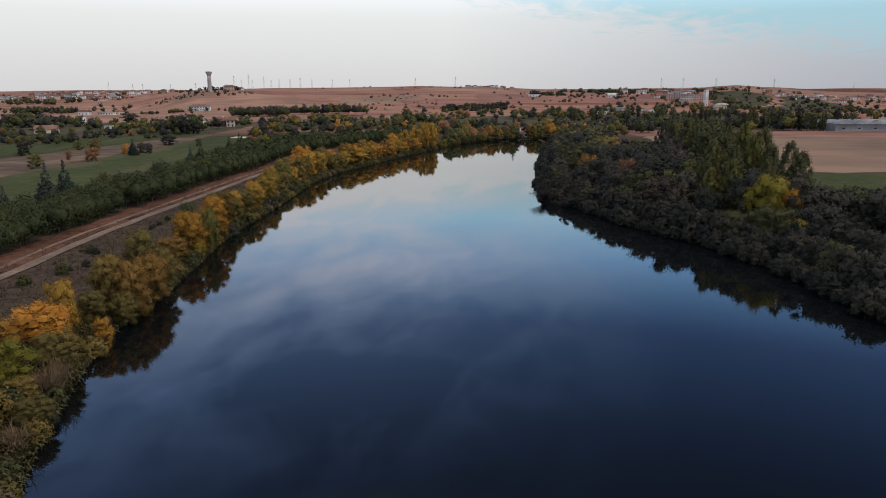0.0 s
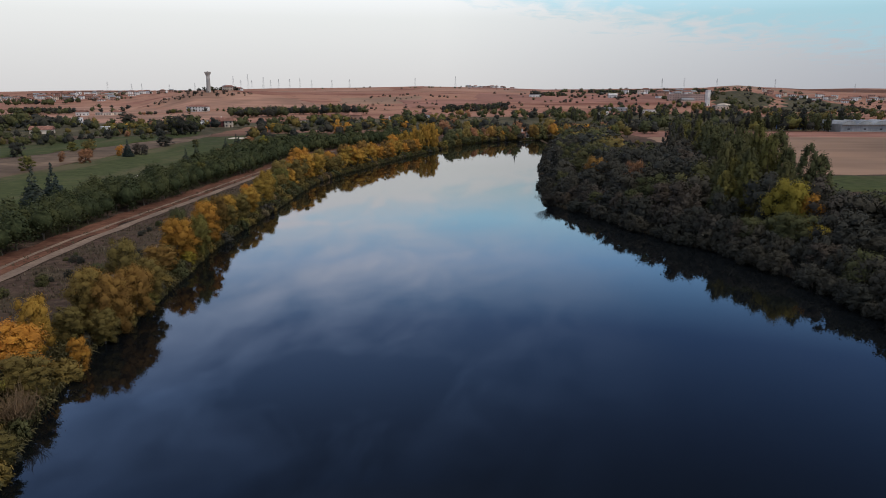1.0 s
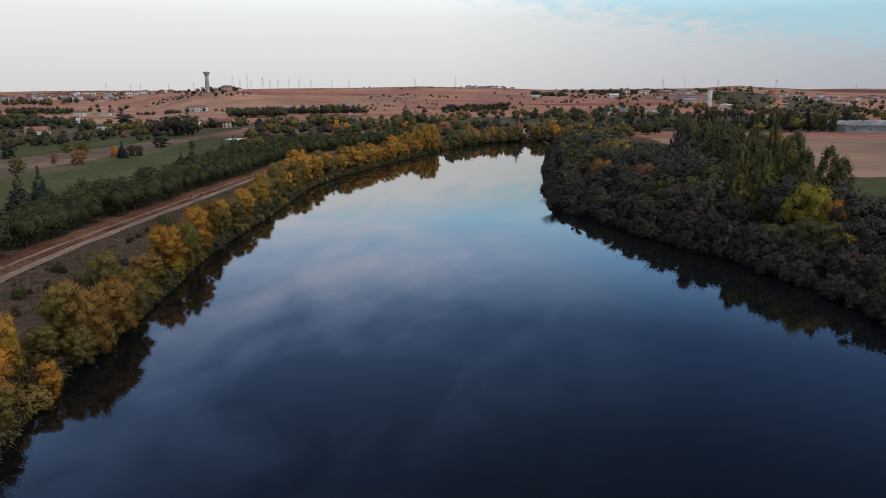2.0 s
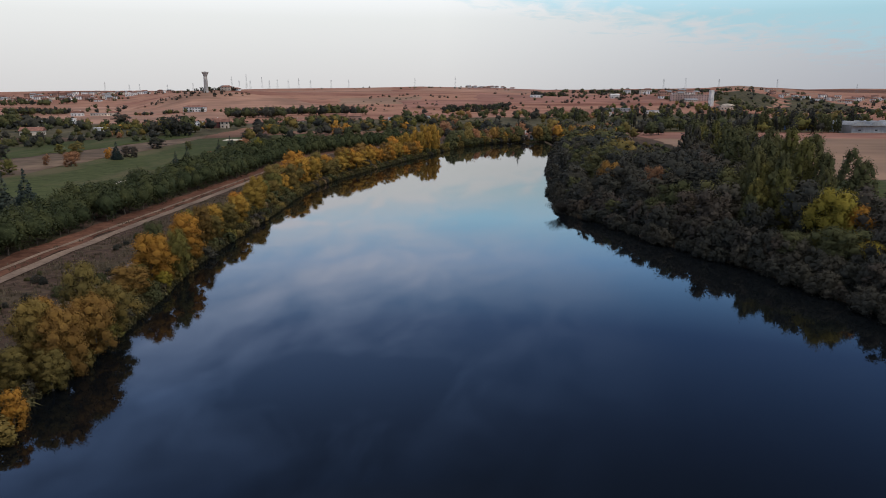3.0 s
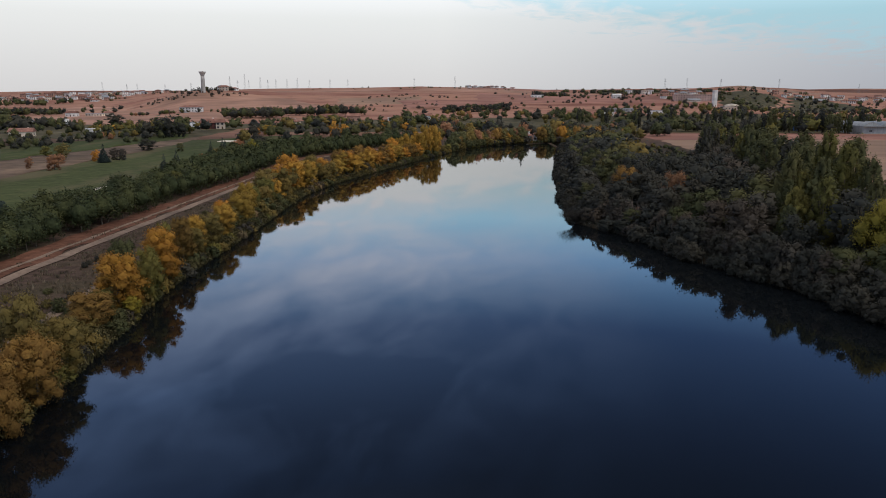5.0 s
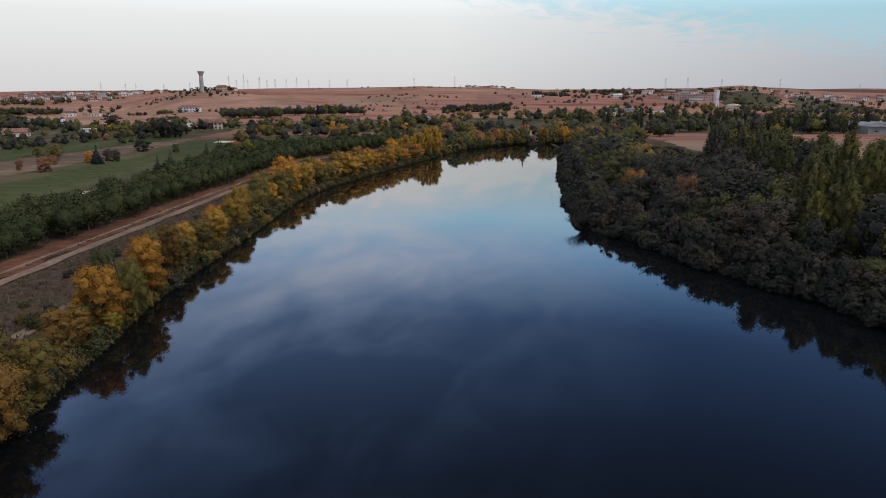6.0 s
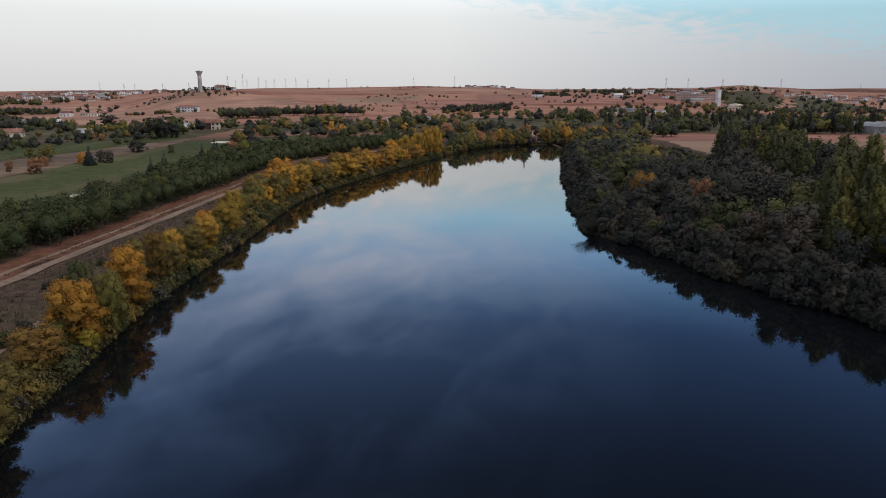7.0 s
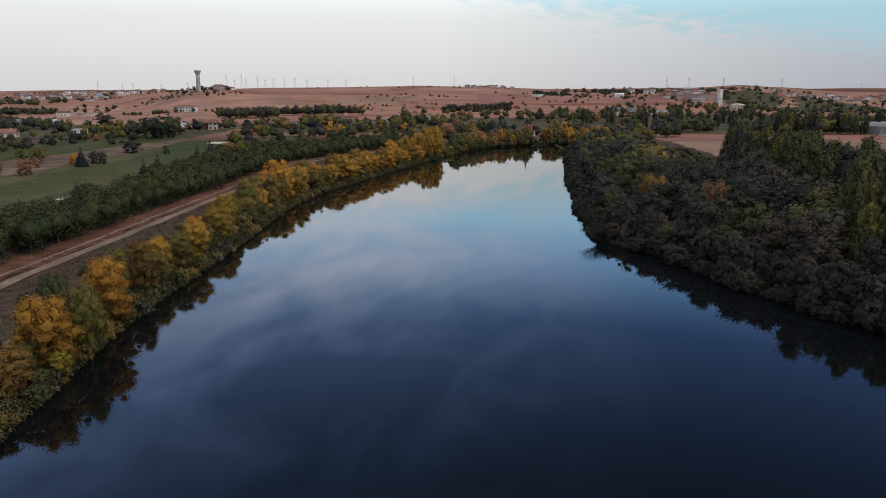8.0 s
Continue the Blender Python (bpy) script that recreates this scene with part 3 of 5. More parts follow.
def trunk_mesh(name, height, radius, clumps, rng, limbs=6):
    verts, faces = [], []
    lean = rng.standard_normal(2) * height * 0.02
    path = [(lean[0] * t * t * 3, lean[1] * t * t * 3, height * t - 0.4 * (t == 0)) for t in (0, 0.12, 0.35, 0.6, 0.85)]
    tube(verts, faces, path, [radius * 1.5, radius, radius * 0.8, radius * 0.5, radius * 0.15], 7)
    order = rng.permutation(len(clumps))[:limbs]
    for i in order:
        c = clumps[i]
        t = 0.25 + 0.3 * rng.random()
        a = np.array([lean[0] * t * t * 3, lean[1] * t * t * 3, height * t])
        e = np.array([c[0] * 0.85, c[1] * 0.85, max(c[2], height * t + 0.1)])
        mid = (a + e) / 2 + np.array([0, 0, 0.05 * height])
        tube(verts, faces, [a, mid, e], [radius * 0.45, radius * 0.3, radius * 0.08], 5)
    me = bpy.data.meshes.new(name)
    me.from_pydata(verts, [], faces)
    me.materials.append(M_BARK)
    me.shade_smooth()
    return me


def clumps_billow(h, w, rng, low=0.10, n=26, small=1.0):
    """A full, lopsided crown of many small billows, close to the ground; a few boughs stick out."""
    out = [(0, 0, h * 0.52, w * 0.27, w * 0.27, h * 0.27)]
    turn, lop = rng.random() * 6.28, 0.10 + 0.12 * rng.random()
    for i in range(n):
        f = (i + 0.5) / n
        z = low + (0.93 - low) * f
        span = math.sqrt(max(0.0, 1 - ((z - 0.47) / 0.56) ** 2))
        a = i * 2.4 + rng.random() * 1.3
        r = w * 0.40 * span * (0.42 + 0.55 * rng.random()) * (1 + lop * math.cos(a - turn))
        s = w * (0.085 + 0.075 * rng.random()) * small
        out.append((r * math.cos(a), r * math.sin(a), h * (0.93 * z + 0.04 * rng.standard_normal()), s, s * (0.85 + 0.3 * rng.random()), s * (0.65 + 0.3 * rng.random())))
    return out


def clumps_mass(h, w, rng, n):
    """A compact far-off crown: one body with a few lumps on it."""
    out = [(0, 0, h * 0.46, w * 0.40, w * 0.40, h * 0.40)]
    for i in range(n):
        a, up = i * 2.4 + rng.random(), (i + 0.5) / n
        r = w * 0.36 * math.cos(up * 1.3) * (0.8 + 0.4 * rng.random())
        s = w * (0.15 + 0.07 * rng.random())
        out.append((r * math.cos(a), r * math.sin(a), h * (0.22 + 0.60 * up), s, s, s * 0.9))
    return out


def clumps_willow(h, w, rng, n=30):
    """A broad low willow: boughs that arch out and hang to the water."""
    out = [(0, 0, h * 0.42, w * 0.30, w * 0.30, h * 0.30)]
    for i in range(n):
        f = math.sqrt((i + 0.4) / n)
        a = i * 2.4 + rng.random() * 1.2
        r = w * 0.43 * f * (0.75 + 0.3 * rng.random())
        top = h * (0.92 - 0.62 * f ** 2.4)
        s = w * (0.07 + 0.06 * rng.random())
        out.append((r * math.cos(a), r * math.sin(a), max(0.1 * h, top * (0.72 + 0.3 * rng.random())), s, s, s * (0.8 + 0.5 * rng.random())))
        if i % 2:
            out.append((r * 0.95 * math.cos(a), r * 0.95 * math.sin(a), top * 0.35, s * 1.1, s * 1.1, max(0.2, top * 0.3)))
    return out


def clumps_column(h, w, rng, n=46):
    """A poplar: a tall flame of upright plumes with a few pointed tops."""
    out = [(0, 0, h * 0.45, w * 0.22, w * 0.22, h * 0.34)]
    for i in range(n):
        f = (i + 0.5) / n
        z = 0.10 + 0.86 * f
        wide = np.interp(z, [0.1, 0.3, 0.55, 0.75, 0.9, 1.0], [0.62, 0.95, 1.0, 0.72, 0.36, 0.06])
        a = i * 2.4 + rng.random() * 1.2
        r = w * 0.5 * wide * (0.35 + 0.5 * rng.random())
        s = w * (0.085 + 0.05 * rng.random()) * (1 - 0.3 * f)
        out.append((r * math.cos(a), r * math.sin(a), h * z, s, s, s * (1.7 + 0.9 * rng.random())))
    return out


def clumps_pine(h, w, rng, n=13):
    """A young stone pine: a full dome on a short bare stem."""
    out = [(0, 0, h * 0.55, w * 0.36, w * 0.36, h * 0.34)]
    for i in range(n):
        f = i / (n - 1)
        a = i * 2.4 + rng.random() * 0.6
        up = f ** 0.8
        r = w * 0.5 * math.cos(up * 1.35) * 0.72
        s = w * (0.17 + 0.05 * rng.random())
        out.append((r * math.cos(a), r * math.sin(a), h * (0.20 + 0.66 * up), s, s, s * 1.1))
    return out


def clumps_cone(h, w, rng, layers=13):
    out = []
    for j in range(layers):
        f = j / layers
        r = w * 0.5 * (1 - f) ** 0.9
        k = max(2, int(7 * (1 - f)))
        for i in range(k):
            a = 2 * math.pi * i / k + j * 0.7 + rng.random() * 0.3
            s = max(0.26, r * 0.46)
            out.append((r * 0.62 * math.cos(a), r * 0.62 * math.sin(a), h * (0.08 + 0.86 * f), s, s, max(0.3, s * 0.55)))
    out.append((0, 0, h * 0.95, 0.2, 0.2, h * 0.06))
    return out


def clumps_bush(h, w, rng, n=9):
    out = []
    for i in range(n):
        a = i * 2.4 + rng.random()
        r = w * 0.5 * math.sqrt((i + 0.3) / n) * 0.72
        s = w * (0.10 + 0.08 * rng.random())
        top = h * (1 - 0.55 * (r / (w * 0.5)) ** 2)
        out.append((r * math.cos(a), r * math.sin(a), max(s * 0.5, top - s * (0.8 + 0.5 * rng.random())), s, s, min(s, h * 0.45)))
        if h > w * 0.5:
            out.append((r * math.cos(a) * 1.05, r * math.sin(a) * 1.05, h * 0.25, s, s, h * 0.27))
    return out


# kind: height, width, clump maker, leaves, leaf size, stem radius, variants, core
TREE_KINDS = {
    "round_key": (9.0, 7.6, lambda h, w, rng: clumps_billow(h, w, rng, 0.12, 56, 0.97), 11500, 0.108, 0.20, 6, 0.64),
    "round_near": (9.0, 7.6, lambda h, w, rng: clumps_billow(h, w, rng, 0.08, 36), 3600, 0.165, 0.20, 6, 0.64),
    "round_mid": (9.0, 7.4, lambda h, w, rng: clumps_billow(h, w, rng, 0.06, 26), 2300, 0.158, 0.20, 5, 0.72),
    "round_far": (9.0, 8.0, lambda h, w, rng: clumps_mass(h, w, rng, 9), 220, 0.48, 0.22, 4, 0.84),
    "round_tiny": (9.0, 9.0, lambda h, w, rng: clumps_mass(h, w, rng, 4), 56, 0.9, 0.0, 5, 0.86),
    "willow_near": (5.0, 6.4, clumps_willow, 3400, 0.125, 0.14, 6, 0.62),
    "willow_mid": (5.0, 6.4, lambda h, w, rng: clumps_willow(h, w, rng, 20), 1300, 0.19, 0.14, 4, 0.68),
    "willow_far": (5.0, 6.4, lambda h, w, rng: clumps_willow(h, w, rng, 9), 300, 0.42, 0.14, 3, 0.72),
    "poplar_near": (18.0, 7.0, lambda h, w, rng: clumps_column(h, w, rng, 60), 7500, 0.145, 0.26, 4, 0.66),
    "poplar_mid": (18.0, 6.8, clumps_column, 2500, 0.23, 0.26, 3, 0.70),
    "poplar_far": (18.0, 6.5, lambda h, w, rng: clumps_column(h, w, rng, 20), 420, 0.56, 0.26, 2, 0.80),
    "pine_near": (7.0, 5.8, lambda h, w, rng: clumps_pine(h, w, rng, 16), 1300, 0.19, 0.14, 5, 0.86),
    "pine_far": (7.0, 6.0, clumps_pine, 480, 0.30, 0.14, 2, 0.92),
    "spruce": (10.0, 6.0, clumps_cone, 4200, 0.20, 0.16, 2, 0.66),
    "bush_near": (3.2, 4.4, lambda h, w, rng: clumps_bush(h, w, rng, 12), 1000, 0.16, 0.0, 5, 0.5),
    "bush_mid": (3.2, 4.6, lambda h, w, rng: clumps_bush(h, w, rng, 7), 420, 0.26, 0.0, 4, 0.5),
    "bush_far": (3.2, 4.8, lambda h, w, rng: clumps_bush(h, w, rng, 4), 50, 0.5, 0.0, 2, 0.80),
}
PLAIN_NAME = {"round": "broadleaf_tree", "poplar": "poplar_tree", "pine": "pine_tree", "spruce": "spruce_tree", "bush": "bush", "willow": "willow_tree"}
STOCK = {}


def tree_stock(kind):
    """The meshes of a kind: a list of (trunk, crown), built when first asked for."""
    if kind not in STOCK:
        h, w, maker, leaves, size, stem, variants, core = TREE_KINDS[kind]
        rng = np.random.default_rng(len(kind) * 31 + int(h * 7) + leaves)
        STOCK[kind] = []
        for _ in range(variants):
            clumps = maker(h, w, rng)
            crown = crown_mesh("crown", clumps, leaves, size, rng, core, dome=(w * 0.30, w * 0.30, h * 0.30) if kind.startswith("pine") else None)
            crown.materials.append(M_LEAF["green"])
            STOCK[kind].append((trunk_mesh("trunk", h * 0.86, stem, clumps, rng, 0 if kind.endswith("far") else 6) if stem else None, crown))
    return STOCK[kind]


def plant(kind, x, y, height, leaf, label, category="tree", group="", width=1.0, sink=0.0, rng=random, base=None):
    """One tree or bush on the ground, with its trunk and crown as parts."""
    h = TREE_KINDS[kind][0]
    trunk, crown = rng.choice(tree_stock(kind))
    s = height / h
    z = (land_at(x, y) if base is None else base) - sink
    name = PLAIN_NAME[kind.split("_")[0]]
    place = pose(x, y, z, 0, 0, rng.uniform(0, 360)) @ Matrix.Diagonal((s * width, s * width, s, 1))
    if trunk is None:
        thing = new(name, crown)
        thing.matrix_world = place
        leafy = thing
    else:
        thing = new(name)
        thing.matrix_world = place
        stem = new("trunk", trunk)
        stem.parent = thing
        leafy = new("crown", crown)
        leafy.parent = thing
    leafy.material_slots[0].link = "OBJECT"
    leafy.material_slots[0].material = M_LEAF[leaf]
    return tagged(thing, label, category, group)


class Thicket:
    """Trees past counting, gathered into one mesh."""

    def __init__(self, name, label, category="trees"):
        self.name, self.label, self.category = name, label, category
        self.verts, self.faces, self.slots, self.tones, self.count, self.leaves, self.facing = [], [], [], [], 0, [], []

    def add(self, kind, x, y, height, leaf, width=1.0, rng=random, base=None, sink=0.0):
        trunk, crown = rng.choice(tree_stock(kind))
        s = height / TREE_KINDS[kind][0]
        z = (land_at(x, y) if base is None else base) - sink
        m = pose(x, y, z, 0, 0, rng.uniform(0, 360)) @ Matrix.Diagonal((s * width, s * width, s, 1))
        r, o = np.array(m.to_3x3()), np.array(m.translation)
        if leaf not in self.leaves:
            self.leaves.append(leaf)
        tone = rng.random()
        for me, slot in ((trunk, 0), (crown, 1 + self.leaves.index(leaf))):
            if me is None:
                continue
            co = np.empty(len(me.vertices) * 3)
            me.vertices.foreach_get("co", co)
            self.verts.append(co.reshape(-1, 3) @ r.T + o)
            if me.as_pointer() in FACING:
                way = FACING[me.as_pointer()]
            else:
                way = np.empty(len(me.vertices) * 3)
                me.vertex_normals.foreach_get("vector", way)
                way = way.reshape(-1, 3)
            self.facing.append(unit(way @ np.linalg.inv(r)))
            for p in me.polygons:
                self.faces.append([i + self.count for i in p.vertices])
            self.slots += [slot] * len(me.polygons)
            self.tones.append(np.full(len(me.vertices), tone))
            self.count += len(me.vertices)

    def build(self):
        me = bpy.data.meshes.new(self.name)
        me.from_pydata(np.concatenate(self.verts).tolist(), [], self.faces)
        me.materials.append(M_BARK)
        me.shade_smooth()
        me.normals_split_custom_set_from_vertices(np.concatenate(self.facing).tolist())
        for leaf in self.leaves:
            me.materials.append(M_LEAF[leaf])
        me.polygons.foreach_set("material_index", self.slots)
        me.attributes.new("tone", "FLOAT", "POINT").data.foreach_set("value", np.concatenate(self.tones))
        return tagged(new(self.name, me), self.label, self.category, kind="stuff")


# ---- planting ----
TONE = {"orange": "orange autumn", "yellow": "golden yellow autumn", "olive": "olive-brown autumn", "rust": "rust-red autumn", "amber": "dull amber autumn", "lime": "yellow-green", "gold": "yellow-gold autumn", "green": "green", "dark": "dull dark green", "grey": "bare grey-brown", "bare": "pinkish grey half-bare", "pine": "dark green", "spruce": "blue-green", "reed": "dry straw-coloured"}
PICK = random.Random(11)


def choose(weights):
    return PICK.choices(list(weights), list(weights.values()))[0]


TAKEN = []


def free(x, y, gap):
    if any((x - a) ** 2 + (y - b) ** 2 < (gap * 0.5 + g * 0.5) ** 2 for a, b, g in TAKEN):
        return False
    TAKEN.append((x, y, gap))
    return True


# west bank: every tree of the near belt by its place, height over the water and crown width
WEST_TREES = (
    (-39.0, 66.0, 6.2, 7.0, "orange"), (-41.6, 61.5, 5.8, 6.0, "orange"), (-40.0, 71.8, 7.2, 3.8, "yellow"), (-36.8, 56.0, 5.9, 5.0, "gold"), (-35.6, 61.5, 4.7, 4.8, "olive"), (-35.0, 69.4, 3.7, 2.7, "orange"),
    (-36.2, 50.0, 4.6, 4.4, "orange"), (-33.4, 45.6, 3.8, 4.4, "olive"), (-38.4, 52.0, 4.6, 4.6, "lime"), (-35.8, 45.0, 4.6, 4.6, "amber"), (-31.6, 50.6, 2.9, 3.6, "olive"), (-32.2, 41.0, 3.4, 4.2, "amber"), (-36.6, 40.5, 4.6, 5.0, "amber"), (-34.2, 53.6, 3.4, 3.4, "olive"),
    (-38.8, 89.0, 9.3, 5.4, "olive"), (-39.0, 80.2, 7.9, 5.2, "olive"), (-36.4, 80.0, 7.3, 5.0, "amber"), (-36.3, 85.6, 6.9, 5.4, "amber"), (-38.9, 75.8, 4.5, 4.4, "olive"), (-37.6, 92.0, 6.1, 4.6, "olive"), (-35.9, 76.6, 4.1, 4.0, "olive"),
    (-41.0, 85.0, 6.5, 4.4, "amber"), (-41.0, 104.4, 4.9, 6.2, "amber"), (-40.2, 98.0, 3.9, 4.4, "olive"),
    (-40.6, 111.0, 8.1, 6.6, "orange"), (-41.6, 108.6, 4.2, 3.6, "lime"), (-38.6, 109.4, 3.0, 3.0, "gold"), (-38.8, 115.4, 7.7, 4.4, "lime"), (-42.6, 117.0, 8.7, 4.2, "green"), (-40.6, 123.4, 8.7, 6.4, "orange"), (-42.8, 128.5, 6.1, 4.4, "amber"),
    (-43.4, 133.0, 7.7, 3.2, "lime"), (-42.4, 137.0, 7.7, 5.0, "amber"), (-43.0, 144.0, 6.9, 4.4, "yellow"), (-41.8, 141.0, 5.1, 4.4, "olive"), (-42.0, 149.4, 6.3, 5.4, "olive"), (-41.8, 155.6, 7.1, 5.4, "yellow"), (-43.8, 161.5, 6.7, 4.2, "orange"),
    (-42.4, 170.5, 7.1, 6.4, "yellow"), (-43.4, 177.5, 8.3, 5.8, "yellow"), (-43.0, 164.6, 4.9, 4.6, "olive"), (-43.6, 184.0, 6.5, 5.0, "lime"), (-42.6, 190.0, 5.9, 5.0, "olive"), (-43.8, 196.0, 7.1, 5.4, "lime"))
PLACE = random.Random(4)


def stand(kind, x, y, top, wide, leaf, label, group, lift=None):
    """A tree by the height of its top over the water and the width of its crown."""
    h0, w0 = TREE_KINDS[kind][:2]
    base = land_at(x, y) if lift is None else lift
    free(x, y, wide * 0.6)
    return plant(kind, x, y, top - base, leaf, TONE[leaf] + label, group=group, width=(wide / w0) / ((top - base) / h0), rng=PLACE, base=base)


for x, y, top, wide, leaf in WEST_TREES:
    stand("round_key" if wide > 3 else "round_near", x, y, top, wide, leaf, " tree on the grassy river bank", "west bank trees")
for y in np.arange(200, 328, 3.2):
    for row in (0, 1):
        x = left_bank(y) - (3.6 if row == 0 else 7.2) + PICK.uniform(-1.0, 1.0)
        yy = y + PICK.uniform(-1.4, 1.4)
        if not free(x, yy, 3.5):
            continue
        if yy < 212:
            leaf = choose({"lime": 4, "olive": 3, "amber": 1.5, "yellow": 1.5})
        elif yy < 228:
            leaf = choose({"orange": 3, "yellow": 3, "olive": 1})
        elif yy < 246:
            leaf = choose({"olive": 4, "amber": 3, "yellow": 1.5})
        else:
            leaf = choose({"orange": 5, "yellow": 5, "amber": 3, "olive": 1})
        h = PICK.uniform(5.8, 8.2) * (1.0 if row else 0.85) * np.interp(yy, [190, 215, 222, 240], [0.9, 1.1, 1.3, 1.15])
        plant("round_near" if row == 0 and yy < 240 else "round_mid", x, yy, h, leaf, TONE[leaf] + " tree in the belt along the river", group="west bank trees", width=PICK.uniform(1.0, 1.3), rng=PICK)
# a tall golden stand where the bank turns
for x, y, top, wide in ((-13, 334, 11.4, 5.6), (-9.5, 338, 13.0, 5.8), (-7, 342, 13.4, 5.8), (-11.5, 343, 14.2, 6.0), (-8, 347, 14.0, 5.8), (-15, 340, 11.2, 5.4), (-6, 348, 11.4, 5.0), (-17, 334, 9.4, 5.2), (-21, 328, 9.6, 5.6), (-24, 323, 9.4, 5.4), (-19, 331, 10.8, 5.2)):
    stand("round_near", x + 1.5, y, top, wide, "yellow", " tall tree where the bank turns", "golden trees")
# shrubs and reeds at the water's edge
far_shrubs = Thicket("bank_shrubs", "mixed brown and green shrubs along the water", "bushes")


def shrub(x, y, h, leaf, label, group, width, base):
    """Shrubs near by are things of their own, those far off are gathered."""
    if y < 128:
        plant("bush_near", x, y, h, leaf, TONE[leaf] + label, "bush", group, width, 0.3, PICK, base)
    else:
        far_shrubs.add("bush_mid", x, y, h, leaf, width, PICK, base, 0.3)


for y in np.arange(36, 404, 2.5):
    for row in (0, 1):
        x = left_bank(y) - (PICK.uniform(-0.3, 1.1) if row == 0 else PICK.uniform(2.6, 4.8))
        yy = y + PICK.uniform(-1, 1)
        if PICK.random() < (0.45 if row else 0.15):
            continue
        leaf = choose({"olive": 4, "grey": 0.5, "green": 4, "dark": 1, "reed": 0.4, "lime": 1})
        shrub(x, yy, PICK.uniform(1.0, 2.4) + 0.9 * row, leaf, " shrub hanging over the water", "west bank shrubs", PICK.uniform(0.85, 1.35), 0.2 + 0.5 * row)
# dark round bushes in the dry grass between track and bank
for x, y, h, w in ((-54.2, 98.0, 1.7, 1.0), (-53.0, 102.5, 1.3, 0.9), (-50.2, 105.0, 1.6, 1.1), (-56.2, 92.0, 1.5, 1.2), (-50.5, 90.5, 1.2, 0.9), (-47.6, 110.5, 1.9, 0.9), (-48.5, 115.5, 1.3, 1.1), (-46.6, 121.0, 1.6, 1.0), (-57.0, 112.0, 1.2, 1.2), (-49.0, 128.0, 1.5, 1.0), (-46.4, 104.0, 1.2, 1.3), (-55.5, 84.0, 1.3, 1.1)):
    plant("bush_near", x, y, h, "dark" if h < 1.4 else "green", "dark green rounded bush in dry grass", "bush", "scrub by the track", w, 0.1, PICK)
for i in range(36):
    y = PICK.uniform(50, 200)
    x = PICK.uniform(track_x(y) + 3.5, left_bank(y) - 6)
    leaf = choose({"green": 4, "dark": 4, "olive": 2})
    plant("bush_near", x, y, PICK.uniform(0.5, 1.2), leaf, TONE[leaf] + " low bush in dry grass", "bush", "scrub by the track", PICK.uniform(0.8, 1.4), 0.1, PICK)


def stem_shrub(x, y, height, spread, stems, mat, label, seed, lean=(0, 0)):
    """A leafless shrub: many thin stems that fan out of one stool and fork."""
    rng = np.random.default_rng(seed)
    verts, faces = [], []
    for _ in range(stems):
        a, out = rng.uniform(0, 6.28), spread * math.sqrt(rng.random())
        e = np.array([out * math.cos(a) + lean[0], out * math.sin(a) + lean[1], height * rng.uniform(0.55, 1.0) * (1 - 0.35 * out / spread)])
        m = e * np.array([0.35, 0.35, 0.62])
        tube(verts, faces, [rng.normal(0, 0.15, 3) * np.array([1, 1, 0]), m, e], [0.045, 0.032, 0.012], 3)
        for _ in range(3):
            f = m + (e - m) * rng.random()
            t = f + rng.normal(0, 0.22, 3) * height * 0.4 + np.array([0, 0, 0.15 * height])
            tube(verts, faces, [f, t], [0.022, 0.008], 3)
    ob = mesh_object("bare_shrub", verts, faces, mat, True)
    ob.matrix_world = pose(x, y, max(0.0, land_at(x, y)) - 0.1)
    return tagged(ob, label, "shrub")


stem_shrub(-33.6, 57.0, 3.4, 2.3, 150, M_STRAW, "fan of dry straw-coloured stems at the water's edge", 3)
stem_shrub(-30.8, 47.0, 2.4, 1.8, 90, M_STRAW, "low fan of dry stems on the bank", 4)
stem_shrub(25.0, 172.0, 3.6, 3.0, 130, M_TWIG, "bare dark willow shrub leaning over the river", 5, (-1.6, -1.0))
stem_shrub(34.6, 164.5, 5.2, 3.0, 150, M_PALETWIG, "pale bare-twigged willow among the shrubs", 6)
stem_shrub(39.4, 161.5, 5.6, 2.8, 140, M_PALETWIG, "pale bare-twigged willow among the shrubs", 7)


# rows of stone pines behind the track
far_pines = Thicket("pine_plantation", "dark green stone pines in close rows", "trees")
for y in np.arange(62, 405, 3.9):
    for k in range(7):
        if k >= np.interp(y, [60, 150, 215, 270, 330], [3, 3, 3.2, 5.4, 7]):
            continue
        x = track_x(y) - 8.2 - k * 3.7 + PICK.uniform(-0.7, 0.7)
        yy = y + PICK.uniform(-0.8, 0.8) + (2.0 if k % 2 else 0)
        if x > left_bank(min(yy, 415)) - 10 or PICK.random() < 0.04:
            continue
        leaf = "pine" if PICK.random() < 0.988 else "olive"
        h, w = PICK.uniform(4.6, 7.2), PICK.uniform(0.85, 1.15)
        if yy < 285:
            plant("pine_near" if yy < 215 else "pine_far", x, yy, h, leaf, TONE[leaf] + " rounded stone pine in a plantation", group="pine plantation", width=w, rng=PICK)
        else:
            far_pines.add("pine_far", x, yy, h, leaf, w, PICK)
far_pines.build()
# conifers at the fairway
for x, y, h in ((-88.5, 157.5, 10.3), (-87, 162.5, 10.4), (-92.5, 261, 6.6), (-91, 268, 7.4), (-129, 297, 7.4), (-90, 316, 8.6), (-92.5, 309, 7.6), (-87.5, 311, 8.0), (-95, 152, 6)):
    plant("spruce", x, y, h, "spruce", "blue-green spruce beside the fairway", group="fairway conifers", width=1.05, rng=PICK)
